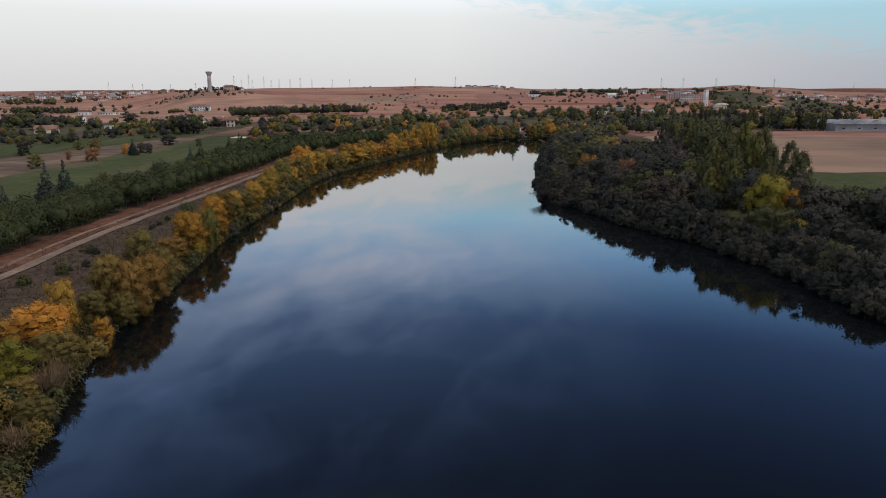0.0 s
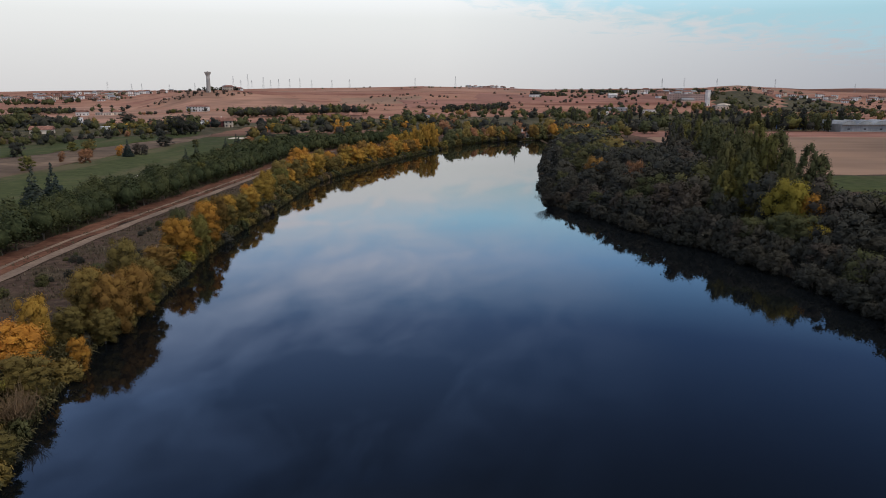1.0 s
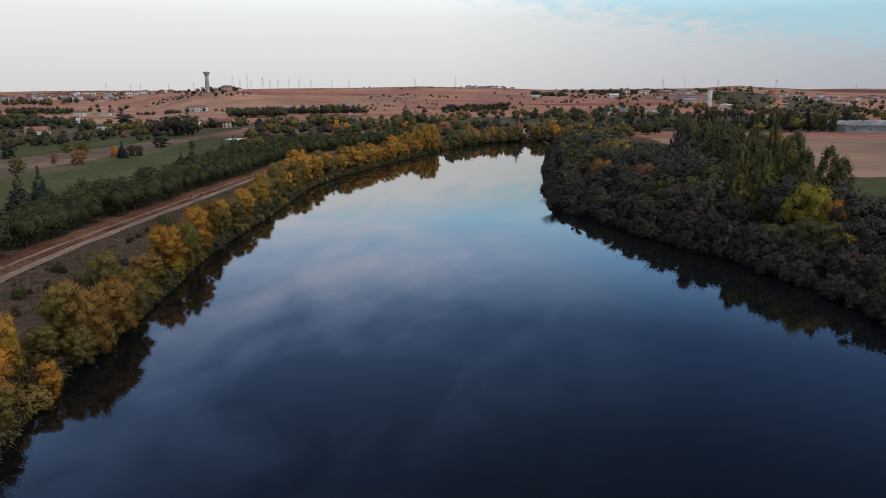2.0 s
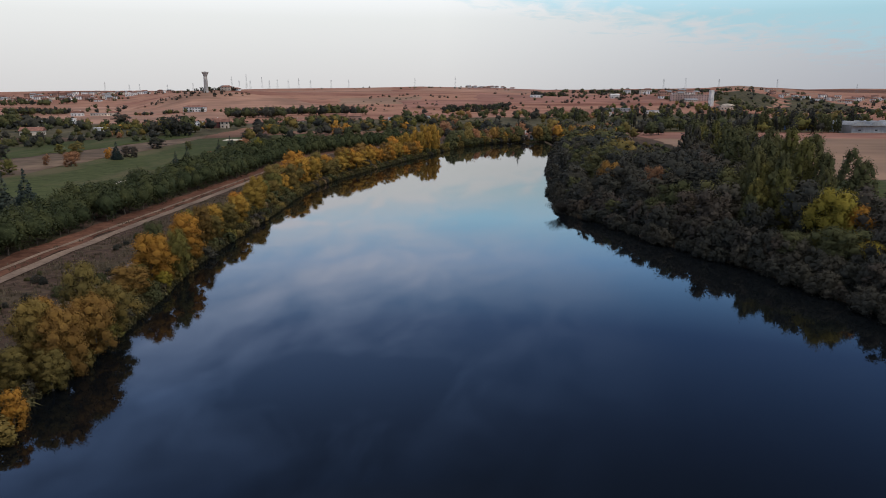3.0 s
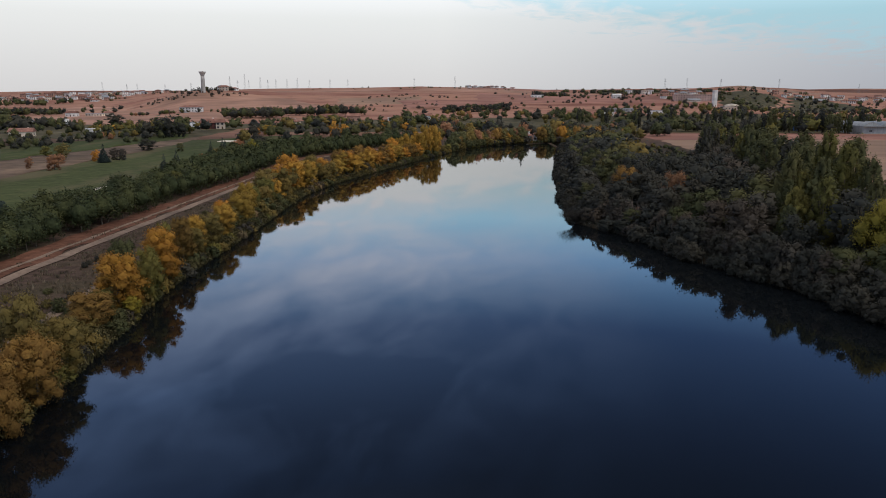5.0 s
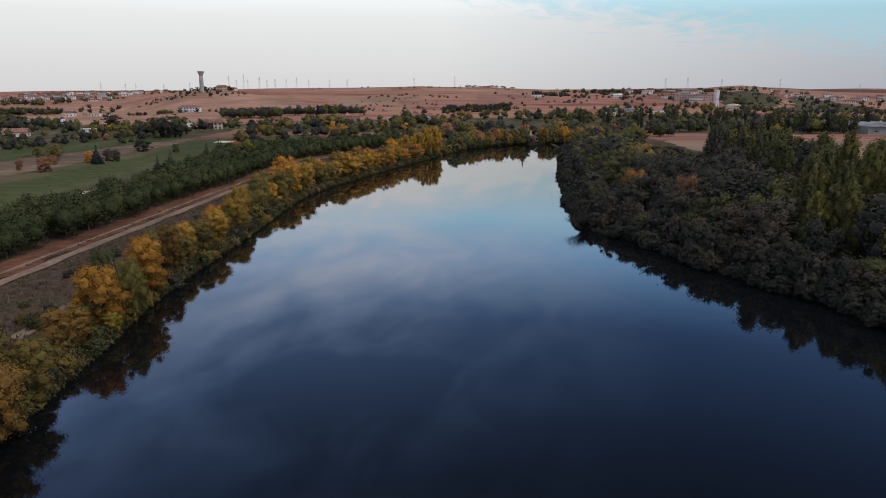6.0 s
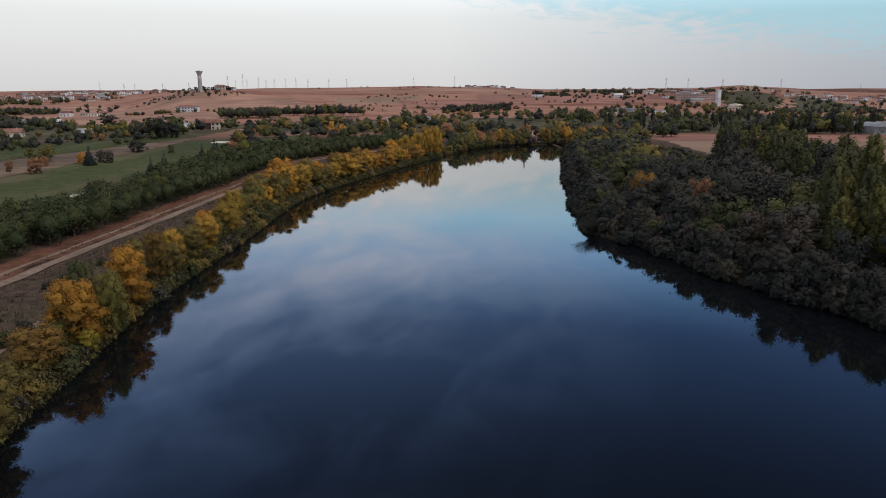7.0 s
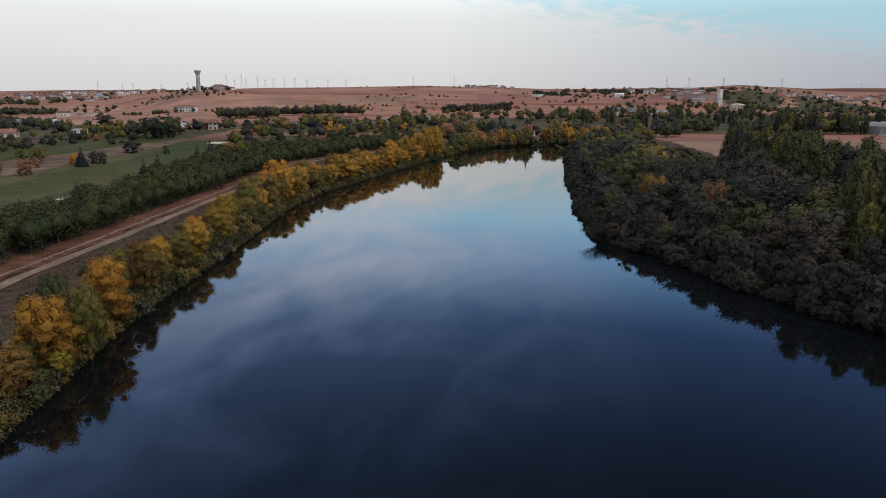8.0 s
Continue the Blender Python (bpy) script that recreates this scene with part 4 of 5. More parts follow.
# trees on the golf course: place, height, crown width
for x, y, h, w, leaf in ((-133, 270, 6.2, 6.4, "rust"), (-135, 303, 4.9, 4.4, "orange"), (-131, 310, 5.2, 5.0, "grey"), (-127, 308, 5.4, 4.6, "grey"), (-137, 358, 6.4, 10.0, "dark"), (-166, 325, 5.2, 5.6, "lime"), (-152, 311, 7.0, 8.0, "olive"),
                        (-77, 311, 8.8, 6.0, "gold"), (-92, 299, 3.8, 5.4, "rust"), (-99, 370, 4.8, 9.0, "rust"), (-88, 370, 6.8, 11.0, "dark"), (-139, 243, 6.0, 6.4, "lime"), (-144, 274, 4.6, 3.4, "rust"), (-142, 292, 4.2, 3.4, "rust"),
                        (-120, 352, 4.6, 4.0, "green"), (-176, 300, 7.0, 7.5, "dark"), (-186, 292, 6.6, 7.0, "green"), (-84, 205, 3.6, 4.6, "olive"), (-80, 232, 4.4, 5.0, "green"), (-78, 285, 5.6, 5.0, "lime"), (-72, 215, 6.6, 4.6, "lime")):
    stand("round_mid", x, y, h + land_at(x, y), w, leaf, " tree standing on the golf course", "golf course trees")

# east bank: a dense dark wood
for x, y, h, w, leaf in ((56.6, 121.5, 14.4, 0.74, "gold"), (58.8, 119.6, 12.0, 0.5, "orange"), (53.8, 115.5, 9.6, 1.1, "green"), (49.6, 119.5, 8.2, 0.9, "green"), (57.2, 113.0, 7.6, 0.75, "gold"), (44.8, 172.6, 12.4, 0.68, "rust"), (43.6, 171.5, 8.8, 0.95, "dark"), (48.0, 171.0, 9.2, 0.9, "dark"), (38.2, 186.5, 12.2, 0.72, "amber"), (35.4, 186.0, 8.0, 0.95, "dark"), (39.5, 184.5, 8.6, 0.9, "dark"),
                         (38.6, 175, 4.6, 0.8, "rust"), (49, 155, 10.2, 0.9, "dark"), (31.5, 194, 9, 1.0, "dark"), (62, 105, 7.4, 1.1, "dark"), (66, 112, 8.4, 1.1, "dark")):
    stand("round_key", x, y, h - 1.4, w * 7.6 * h / 9.0, leaf, " tree at the edge of the wood", "east bank wood")
for x, y, h, leaf in ((65.2, 134, 16.8, "green"), (67.2, 133, 14.8, "green"), (57.0, 146.0, 13.0, "lime"), (54.4, 145.5, 11.8, "green"), (56.4, 149, 16.2, "green"), (63.2, 145, 17.4, "lime"), (65.6, 142, 15.6, "green"), (67.0, 150, 18.2, "green"), (65.2, 155, 19.2, "lime"), (63.4, 160, 18.8, "green"), (60, 154, 17.2, "green"), (59, 144, 15.5, "green")):
    free(x, y, 4.0)
    plant("poplar_near", x, y, h, leaf, TONE[leaf] + " poplar rising over the wood", group="east bank poplars", width=PICK.uniform(1.05, 1.35), rng=PICK)
def in_right_field(x, y):
    return 190 < y < 505 and x > np.interp(y, [190, 225, 300, 380, 440, 505], [84, 98, 104, 106, 118, 122]) and x < 480


def clearing(x, y):
    """The wood stays low towards the clearing that opens to the stubble field."""
    f = (x + 3.8) / max(y - 48.2, 1.0)
    return max(2.2, 25.5 * (1 - (y - 48) / 315) - 1.0) if y > 200 and 0.300 < f < 0.405 else 40.0


for y in np.arange(163, 318, 4.6):
    for row in (0, 1):
        x = np.interp(y, [150, 180, 220, 260, 300, 330], [66, 69, 75, 80, 86, 92]) + (3.0 if row else -1.8) + PICK.uniform(-1, 1)
        if clearing(x, y + row * 2.2) > 15 and free(x, y + row * 2.2, 4.0):
            leaf = choose({"green": 8, "lime": 2, "dark": 3})
            plant("poplar_mid", x, y + row * 2.2, PICK.uniform(14.5, 18.2), leaf, TONE[leaf] + " poplar along the field", group="east bank poplars", width=PICK.uniform(1.1, 1.4), rng=PICK)
for x, y, top, wide, leaf in ((66.0, 215.0, 18.0, 6.4, "dark"), (70.0, 219.0, 17.0, 5.4, "dark"), (77.0, 214.0, 18.6, 5.6, "green"), (84.0, 216.0, 17.6, 5.0, "green")):
    stand("poplar_mid", x, y, top, wide, leaf, " poplar beside the clearing", "east bank poplars")


for x, y, top, wide, leaf in ((53.6, 141.0, 11.6, 6.0, "lime"), (50.6, 137.0, 9.2, 5.0, "green"), (56.5, 138.0, 13.6, 5.6, "lime"), (60.0, 131.0, 14.2, 5.4, "green")):
    stand("poplar_near", x, y, top, wide, leaf, " poplar at the front of the wood", "east bank poplars")


inner_wood = Thicket("inner_wood", "dull dark green trees deep in the wood", "trees")
for y in np.arange(48, 388, 4.6):
    for k in range(11):
        d = (4.5 if y < 166 else 6.4) + k * 5.0
        x = right_bank(y) + d + PICK.uniform(-1.3, 1.3)
        yy = y + PICK.uniform(-1.6, 1.6)
        if in_right_field(x, yy) or d > np.interp(yy, [40, 100, 120, 420], [34, 34, 54, 56]) or not free(x, yy, 4.2):
            continue
        tall = np.interp(d, [0, 5, 9.5, 14.5, 30, 50], [3.2, 5.0, 8.0, 10.2, 12.2, 12.4]) * np.interp(yy, [60, 92, 106, 150, 175, 290], [0.6, 0.7, 1.12, 1.14, 1.02, 1.0])
        if 92 < yy < 108 and d > 12:
            tall *= 0.6
        h, w = tall * PICK.uniform(0.85, 1.15), PICK.uniform(1.0, 1.3)
        h = min(h, clearing(x, yy), max(2.5, 25.0 - 0.124 * yy) if x > (65 if yy < 150 else 72) else 40.0)
        leaf = choose({"dark": 9, "green": 1.6, "grey": 2, "olive": 0.15}) if yy < 230 else choose({"dark": 6, "green": 5, "olive": 0.8})
        if d < 15 and yy < 300 or yy < 190 and d < 26 or yy < 125:
            plant("round_near" if yy < 125 or yy < 165 and d < 12 else "round_mid", x, yy, h, leaf, TONE[leaf] + " tree in the riverside wood", group="east bank wood", width=w, rng=PICK)
        else:
            inner_wood.add("round_mid" if yy < 230 else "round_far", x, yy, h, leaf, w, PICK)
inner_wood.build()
for y in np.arange(46, 388, 3.1):
    near = y < 205
    for back, low, high, wide in ((PICK.uniform(-0.9, 0.7), 2.0, 3.8, 1.0), (PICK.uniform(2.6, 4.8), 3.8, 6.4, 0.85)):
        if not near and back > 3 and PICK.random() < 0.5:
            continue
        leaf = choose({"grey": 2.0, "dark": 8, "green": 0.3})
        h, w = PICK.uniform(low, high), PICK.uniform(1.0, 1.4) * wide
        x, yy, base = right_bank(y) + back + (2.0 if y > 166 else 0.0), y + PICK.uniform(-1, 1), 0.1 + 0.1 * max(back, 0)
        if near:
            plant("willow_near" if y < 150 else "willow_mid", x, yy, h, leaf, TONE[leaf] + " willow overhanging the river", group="east bank willows", width=w, sink=0.2, rng=PICK, base=base)
        else:
            far_shrubs.add("willow_far", x, yy, h, leaf, w, PICK, base, 0.2)
    if PICK.random() < 0.5:
        leaf = choose({"grey": 1.2, "dark": 9})
        shrub(right_bank(y) + PICK.uniform(-0.6, 0.2), y + PICK.uniform(-1.5, 1.5), PICK.uniform(0.9, 1.9), leaf, " low willow shrub over the water", "east bank shrubs", PICK.uniform(1.0, 1.5), 0.1)
for x, y, top, wide, leaf in ((33.6, 163.0, 4.4, 6.4, "bare"), (38.8, 160.0, 4.6, 5.0, "bare"), (36.8, 167.0, 5.2, 4.8, "grey"), (42.4, 139.4, 3.8, 4.8, "grey"), (46.0, 149.0, 5.2, 5.2, "grey")):
    stand("willow_near", x, y, top, wide, leaf, " willow at the edge of the wood", "east bank willows", 0.4)
far_shrubs.build()


def belt(thicket, n, x0, x1, y0, y1, h0, h1, leaves, kind="round_far", slant=0.0):
    """A loose belt of far trees in a stretch of the plan."""
    for _ in range(n):
        x = PICK.uniform(x0, x1)
        y = PICK.uniform(y0, y1) + slant * (x - x0)
        # the lawn before the villa stays open
        if 380 < y < 562 and abs(x + 0.312 * (y - 24)) < 8:
            continue
        if float(shore_distance(x, y)[0]) > 3:
            thicket.add("round_tiny" if kind == "round_far" and y > 480 else kind, x, y, PICK.uniform(h0, h1), choose(leaves), PICK.uniform(0.9, 1.25), PICK)


MIXED = {"dark": 3, "green": 6, "olive": 1.6, "rust": 0.5, "lime": 0.8}
DEEP = {"dark": 4, "green": 6, "olive": 0.4}
far_bank = Thicket("far_bank_trees", "mixed autumn trees along the far bank")
for x in np.arange(4, 88, 2.0):
    y = float(np.interp(x, LEFT_X[-6:], LEFT_Y[-6:])) if x < 54 else FAR_NORTH + (x - 54) * 0.1
    if 44 < x < 54:
        far_bank.add("bush_mid", x, y + 0.6, PICK.uniform(1.2, 2.0), choose({"olive": 3, "grey": 2, "green": 3}), 1.0, PICK, 0.3)
        continue
    far_bank.add("bush_mid", x - 0.4, y + 0.8, PICK.uniform(2.5, 4.5), choose({"olive": 3, "grey": 2, "green": 3}), 1.2, PICK, 0.3)
    far_bank.add("round_far", x - 2.0, y + PICK.uniform(3.5, 6), PICK.uniform(5.5, 10), choose({"olive": 3, "green": 4, "amber": 2.5, "rust": 0.8, "orange": 0.6}), 0.9, PICK)
far_bank.add("poplar_far", 42.5, 433, 13.8, "dark", 0.32, PICK)
belt(far_bank, 14, -6, 38, 424, 440, 6, 9.5, {"olive": 2, "green": 4, "rust": 2, "dark": 3})
belt(far_bank, 44, 0, 140, 460, 520, 7, 11, {"olive": 3, "green": 4, "rust": 1.6, "dark": 4, "lime": 0.6})
belt(far_bank, 26, 56, 110, 424, 450, 7, 10, {"olive": 3, "green": 4, "orange": 1, "dark": 3, "lime": 2}, slant=0.1)
far_bank.build()
garden = Thicket("garden_trees", "green and autumn trees round the villas")
belt(garden, 46, -125, -20, 400, 520, 5, 9, {"dark": 4, "green": 4, "olive": 2, "orange": 1.2}, slant=0.35)
belt(garden, 50, -130, 10, 560, 660, 6, 10, MIXED)
belt(garden, 12, -172, -118, 510, 600, 6, 10, MIXED)
garden.build()
field_edge = Thicket("field_edge_trees", "tall dark poplars behind the stubble field")
belt(field_edge, 26, 195, 300, 506, 540, 11, 17, {"dark": 5, "green": 5}, "poplar_far")
belt(field_edge, 40, 120, 260, 505, 560, 7, 12, {"dark": 5, "green": 5, "lime": 1})
belt(field_edge, 40, 110, 330, 560, 680, 9, 14, {"dark": 5, "green": 4, "lime": 1}, "poplar_far")
belt(field_edge, 40, 300, 480, 600, 800, 8, 12, MIXED)
belt(field_edge, 7, 254, 269, 494, 508, 10, 14, {"dark": 3, "green": 3}, "poplar_far")
field_edge.build()
plain = Thicket("plain_trees", "scattered dark trees on the plain")
for x0, x1, y0, y1, n, h0, h1 in ((-230, -190, 360, 414, 26, 4, 5.5), (-345, -318, 552, 572, 7, 11, 14), (-322, -300, 580, 600, 5, 8, 11), (-284, -268, 498, 508, 3, 12, 14), (-205, -186, 434, 470, 16, 4, 5.5),
                                 (-190, -168, 462, 505, 14, 8, 13.5), (-370, -300, 862, 876, 20, 4, 6.5), (-300, -230, 862, 876, 14, 4, 6), (-560, -480, 915, 960, 46, 7, 10), (-222, -160, 736, 768, 26, 9, 12.5), (-165, -130, 780, 800, 9, 7, 12),
                                 (-130, -85, 776, 804, 15, 10, 14), (-400, -240, 440, 620, 46, 5, 9), (-40, 240, 690, 800, 60, 6, 9), (100, 330, 700, 850, 60, 6, 9.5), (-470, -330, 640, 670, 18, 5, 9), (300, 620, 860, 960, 60, 6, 9), (200, 330, 880, 940, 26, 5, 8)):
    belt(plain, n, x0, x1, y0, y1, h0, h1, DEEP if h1 > 9 else MIXED)
belt(plain, 130, -420, -165, 400, 640, 3, 6, MIXED)
belt(plain, 24, -800, -680, 1280, 1400, 9, 13, DEEP)
belt(plain, 24, -700, -430, 900, 1150, 5, 9, DEEP)
belt(plain, 50, 350, 640, 930, 1250, 4, 8, DEEP)
belt(plain, 24, 560, 800, 1000, 1300, 6, 10, DEEP)
belt(plain, 60, -160, 40, 540, 700, 3, 6, MIXED)
belt(plain, 70, 0, 330, 530, 800, 4, 7.5, {"green": 5, "dark": 3, "olive": 1.5, "rust": 0.6})
belt(plain, 70, 330, 720, 880, 1250, 3, 6, {"green": 5, "dark": 3})
belt(plain, 26, -258, -228, 548, 562, 4, 5, {"lime": 3, "olive": 3, "yellow": 1})
belt(plain, 110, 230, 470, 1180, 1560, 4, 8, DEEP)
belt(plain, 60, 120, 420, 1000, 1180, 3, 6, DEEP)
plain.build()
stand("round_mid", -263, 607, 12.6, 19.0, "dark", " large rounded tree on the plain", "plain trees")
for x, y, top, wide in ((-172, 463, 12.5, 10.0), (-165, 460, 14.5, 9.0), (-160, 466, 11.0, 9.0)):
    stand("round_mid", x, y, top, wide, "dark", " tree behind the fairway", "plain trees")
stand("round_mid", -114, 491, 8.2, 11.0, "yellow", " garden tree by a villa", "plain trees")
scrub = Thicket("hill_scrub", "dark bushes scattered over the hillside", "bushes")
belt(scrub, 90, 0, 82, 838, 905, 3.5, 6, {"dark": 3, "green": 1}, "bush_far", 0.5)
belt(scrub, 60, -110, 20, 860, 1100, 1.5, 3.6, {"dark": 3, "green": 1}, "bush_far")
belt(scrub, 40, 80, 330, 900, 1300, 2, 4.5, {"dark": 3, "green": 1}, "bush_far")
belt(scrub, 60, -440, -290, 1080, 1125, 2, 4, {"dark": 3, "grey": 2}, "bush_far")
belt(scrub, 26, 150, 195, 1170, 1250, 5, 8, {"dark": 3, "green": 1}, "bush_far")
belt(scrub, 16, -392, -325, 1150, 1168, 4, 7, {"dark": 3, "green": 1}, "bush_far")
belt(scrub, 80, 250, 760, 1000, 1700, 4, 8, {"dark": 3, "green": 2}, "bush_far")
belt(scrub, 90, -1000, -560, 1380, 1850, 3, 7, {"dark": 3, "green": 2}, "bush_far")
belt(scrub, 30, -300, 300, 1500, 2000, 2, 4, {"dark": 3, "green": 2}, "bush_far")
scrub.build()


def dry_grass():
    """Tufts of dry grass between track and bank, past counting."""
    rng = np.random.default_rng(5)
    n = 5200
    y = rng.uniform(40, 260, n)
    f = rng.random(n)
    x = track_x(y) + 1.6 + f * (left_bank(y) - 6 - track_x(y) - 1.6)
    side = rng.random(n) < 0.06
    x = np.where(side, track_x(y) - rng.uniform(1.5, 4.2, n), x)
    keep = wave(x, y, 3.1) + 0.6 * rng.standard_normal(n) > -0.3
    x, y = x[keep], y[keep]
    z = land(x, y)
    verts, faces = [], []
    for i in range(len(x)):
        for _ in range(4):
            a, s, lean = rng.uniform(0, 6.28), rng.uniform(0.18, 0.5), rng.uniform(0.1, 0.5)
            ox, oy = x[i] + rng.normal(0, 0.22), y[i] + rng.normal(0, 0.22)
            dx, dy = math.cos(a), math.sin(a)
            k = len(verts)
            verts += [(ox - dy * 0.11, oy + dx * 0.11, z[i]), (ox + dy * 0.11, oy - dx * 0.11, z[i]), (ox + dx * s * lean, oy + dy * s * lean, z[i] + s)]
            faces.append((k, k + 1, k + 2))
    tagged(mesh_object("dry_grass", verts, faces, M_DRYGRASS), "tufts of dry brown grass by the track", "grass", kind="stuff")


dry_grass()


def bank_sedge(name, side, y0, y1, n, mat, label):
    """Long blades that hang over the water's edge, past counting."""
    rng = np.random.default_rng(n)
    y = rng.uniform(y0, y1, n)
    inland = rng.uniform(-0.7, 3.2, n) ** 1.0
    x = (left_bank(y) - inland) if side < 0 else (right_bank(y) + inland)
    z = np.maximum(land(x, y), 0.0) + 0.2 * (inland > 0.4)
    a = rng.uniform(0, 6.28, n)
    s = rng.uniform(0.35, 1.0, n) * np.interp(wave(x, y, 2.3), [-1, 1], [0.6, 1.25])
    lean = rng.uniform(0.25, 0.9, n)
    dx, dy = np.cos(a) - side * 0.6, np.sin(a) - 0.3
    w = rng.uniform(0.03, 0.075, n)
    px, py = -dy * w, dx * w
    mid = np.stack([x + dx * s * lean * 0.45, y + dy * s * lean * 0.45, z + s * 0.8], 1)
    tip = np.stack([x + dx * s * lean, y + dy * s * lean, z + s * (0.95 - 0.5 * lean)], 1)
    root = np.stack([x, y, z - 0.1], 1)
    off = np.stack([px, py, np.zeros(n)], 1)
    verts = np.stack([root - off, root + off, mid - off, mid + off, tip], 1).reshape(-1, 3)
    k = np.arange(n)[:, None] * 5
    faces = (k + np.array([0, 1, 3, 2])).tolist() + (k + np.array([2, 3, 4])).tolist()
    tagged(mesh_object(name, verts.tolist(), faces, mat), label, "sedge", kind="stuff")


bank_sedge("west_sedge", -1, 40, 330, 22000, M_SEDGEBLADE, "olive sedge and grass hanging over the water")
bank_sedge("east_sedge", 1, 50, 300, 9000, M_LEAF["dark"], "dark rank grass at the water's edge")


# ---- buildings, tower and pylons ----
def part(name, bm, mat, parent, label=""):
    me = bpy.data.meshes.new(name)
    bm.to_mesh(me)
    bm.free()
    me.materials.append(mat)
    ob = new(name, me)
    ob.parent = parent
    return tagged(ob, label)


def box_bm(cx, cy, z0, w, d, h, bevel=0.0):
    bm = bmesh.new()
    bmesh.ops.create_cube(bm, size=1.0, matrix=Matrix.Translation((cx, cy, z0 + h / 2)) @ Matrix.Diagonal((w, d, h, 1)))
    if bevel:
        bmesh.ops.bevel(bm, geom=bm.edges[:], offset=bevel, segments=1, affect="EDGES")
    return bm


def gable_bm(w, d, z0, rise, over=0.5, hip=0.0, thick=0.25):
    """A pitched roof with its ridge along x; hip draws the ridge ends in."""
    bm = bmesh.new()
    a, b = w / 2 + over, d / 2 + over
    low = [bm.verts.new(v) for v in ((-a, -b, z0), (a, -b, z0), (a, b, z0), (-a, b, z0))]
    eave = [bm.verts.new((v.co.x, v.co.y, z0 + thick)) for v in low]
    r = [bm.verts.new((-a + hip, 0, z0 + rise)), bm.verts.new((a - hip, 0, z0 + rise))]
    for f in ((low[3], low[2], low[1], low[0]), (eave[0], eave[1], r[1], r[0]), (eave[2], eave[3], r[0], r[1]), (eave[1], eave[2], r[1]), (eave[3], eave[0], r[0])):
        bm.faces.new(f)
    for i in range(4):
        j = (i + 1) % 4
        bm.faces.new((low[i], low[j], eave[j], eave[i]))
    return bm


def house(x, y, turn, w, d, h, wall_mat, roof_mat, label, roof="gable", floors=1, windows=3, chimney=True, group="", name="house", base=None):
    """A house with roof, windows, a door and a chimney, its front towards -y before it is turned."""
    z = (land_at(x, y) if base is None else base) - 0.5
    top = new(name)
    top.matrix_world = pose(x, y, z, 0, 0, turn)
    wall = part("wall", box_bm(0, 0, 0, w, d, h + 0.5, 0.05), wall_mat, top)
    if roof == "flat":
        part("roof", box_bm(0, 0, h + 0.5, w + 0.3, d + 0.3, 0.35, 0.05), roof_mat, top)
    else:
        part("roof", gable_bm(w, d, h + 0.5, min(2.6, d * 0.26), 0.5, d * 0.45 if roof == "hip" else 0.0), roof_mat, top)
        if chimney:
            part("chimney", box_bm(w * 0.25, d * 0.12, h + 0.8, 0.7, 0.7, 2.4, 0.04), wall_mat, top)
    for f in range(floors):
        zz = 0.5 + 0.9 + f * (h / floors)
        for i in range(windows):
            xx = w * ((i + 0.5) / windows - 0.5)
            if f == 0 and i == windows // 2:
                part("door", box_bm(xx, -d / 2 - 0.03, 0.5, 1.1, 0.12, 2.1, 0.02), M_WOOD, wall)
                continue
            part("window", box_bm(xx, -d / 2 - 0.03, zz, 1.3, 0.1, 1.3), M_GLASS, wall)
        for side in (-1, 1):
            part("window", box_bm(side * (w / 2 + 0.03), 0, zz, 0.1, 1.3, 1.2), M_GLASS, wall)
    return tagged(top, label, "house", group)


def lathe_bm(profile, sides=20):
    bm = bmesh.new()
    rings = [[bm.verts.new((r * math.cos(2 * math.pi * k / sides), r * math.sin(2 * math.pi * k / sides), z)) for k in range(sides)] for r, z in profile]
    for a, b in zip(rings, rings[1:]):
        for k in range(sides):
            q = (k + 1) % sides
            bm.faces.new((a[k], a[q], b[q], b[k]))
    bm.faces.new(rings[-1])
    bm.faces.new(list(reversed(rings[0])))
    for f in bm.faces:
        f.smooth = len(f.verts) == 4
    return bm


def water_tower(x, y, height):
    top = new("water_tower")
    top.matrix_world = pose(x, y, land_at(x, y) - 0.5)
    part("shaft", lathe_bm([(3.7, 0), (3.3, 2), (2.9, height * 0.5), (2.7, height * 0.80)]), M_CONCRETE, top)
    part("tank", lathe_bm([(2.75, height * 0.78), (2.9, height * 0.82), (4.6, height * 0.93), (5.0, height * 0.955), (5.0, height * 0.985), (4.6, height * 0.985)]), M_CONCRETE, top, "flared concrete water tank")
    part("roof", lathe_bm([(5.15, height * 0.975), (5.15, height * 0.99), (0.8, height * 1.0), (0.7, height * 1.02)]), M_CONCRETE, top)
    part("door", box_bm(0, -3.5, 0.5, 1.4, 0.5, 2.4, 0.03), M_WOOD, top)
    tagged(top, "tall slender concrete water tower with flared top", "water tower")


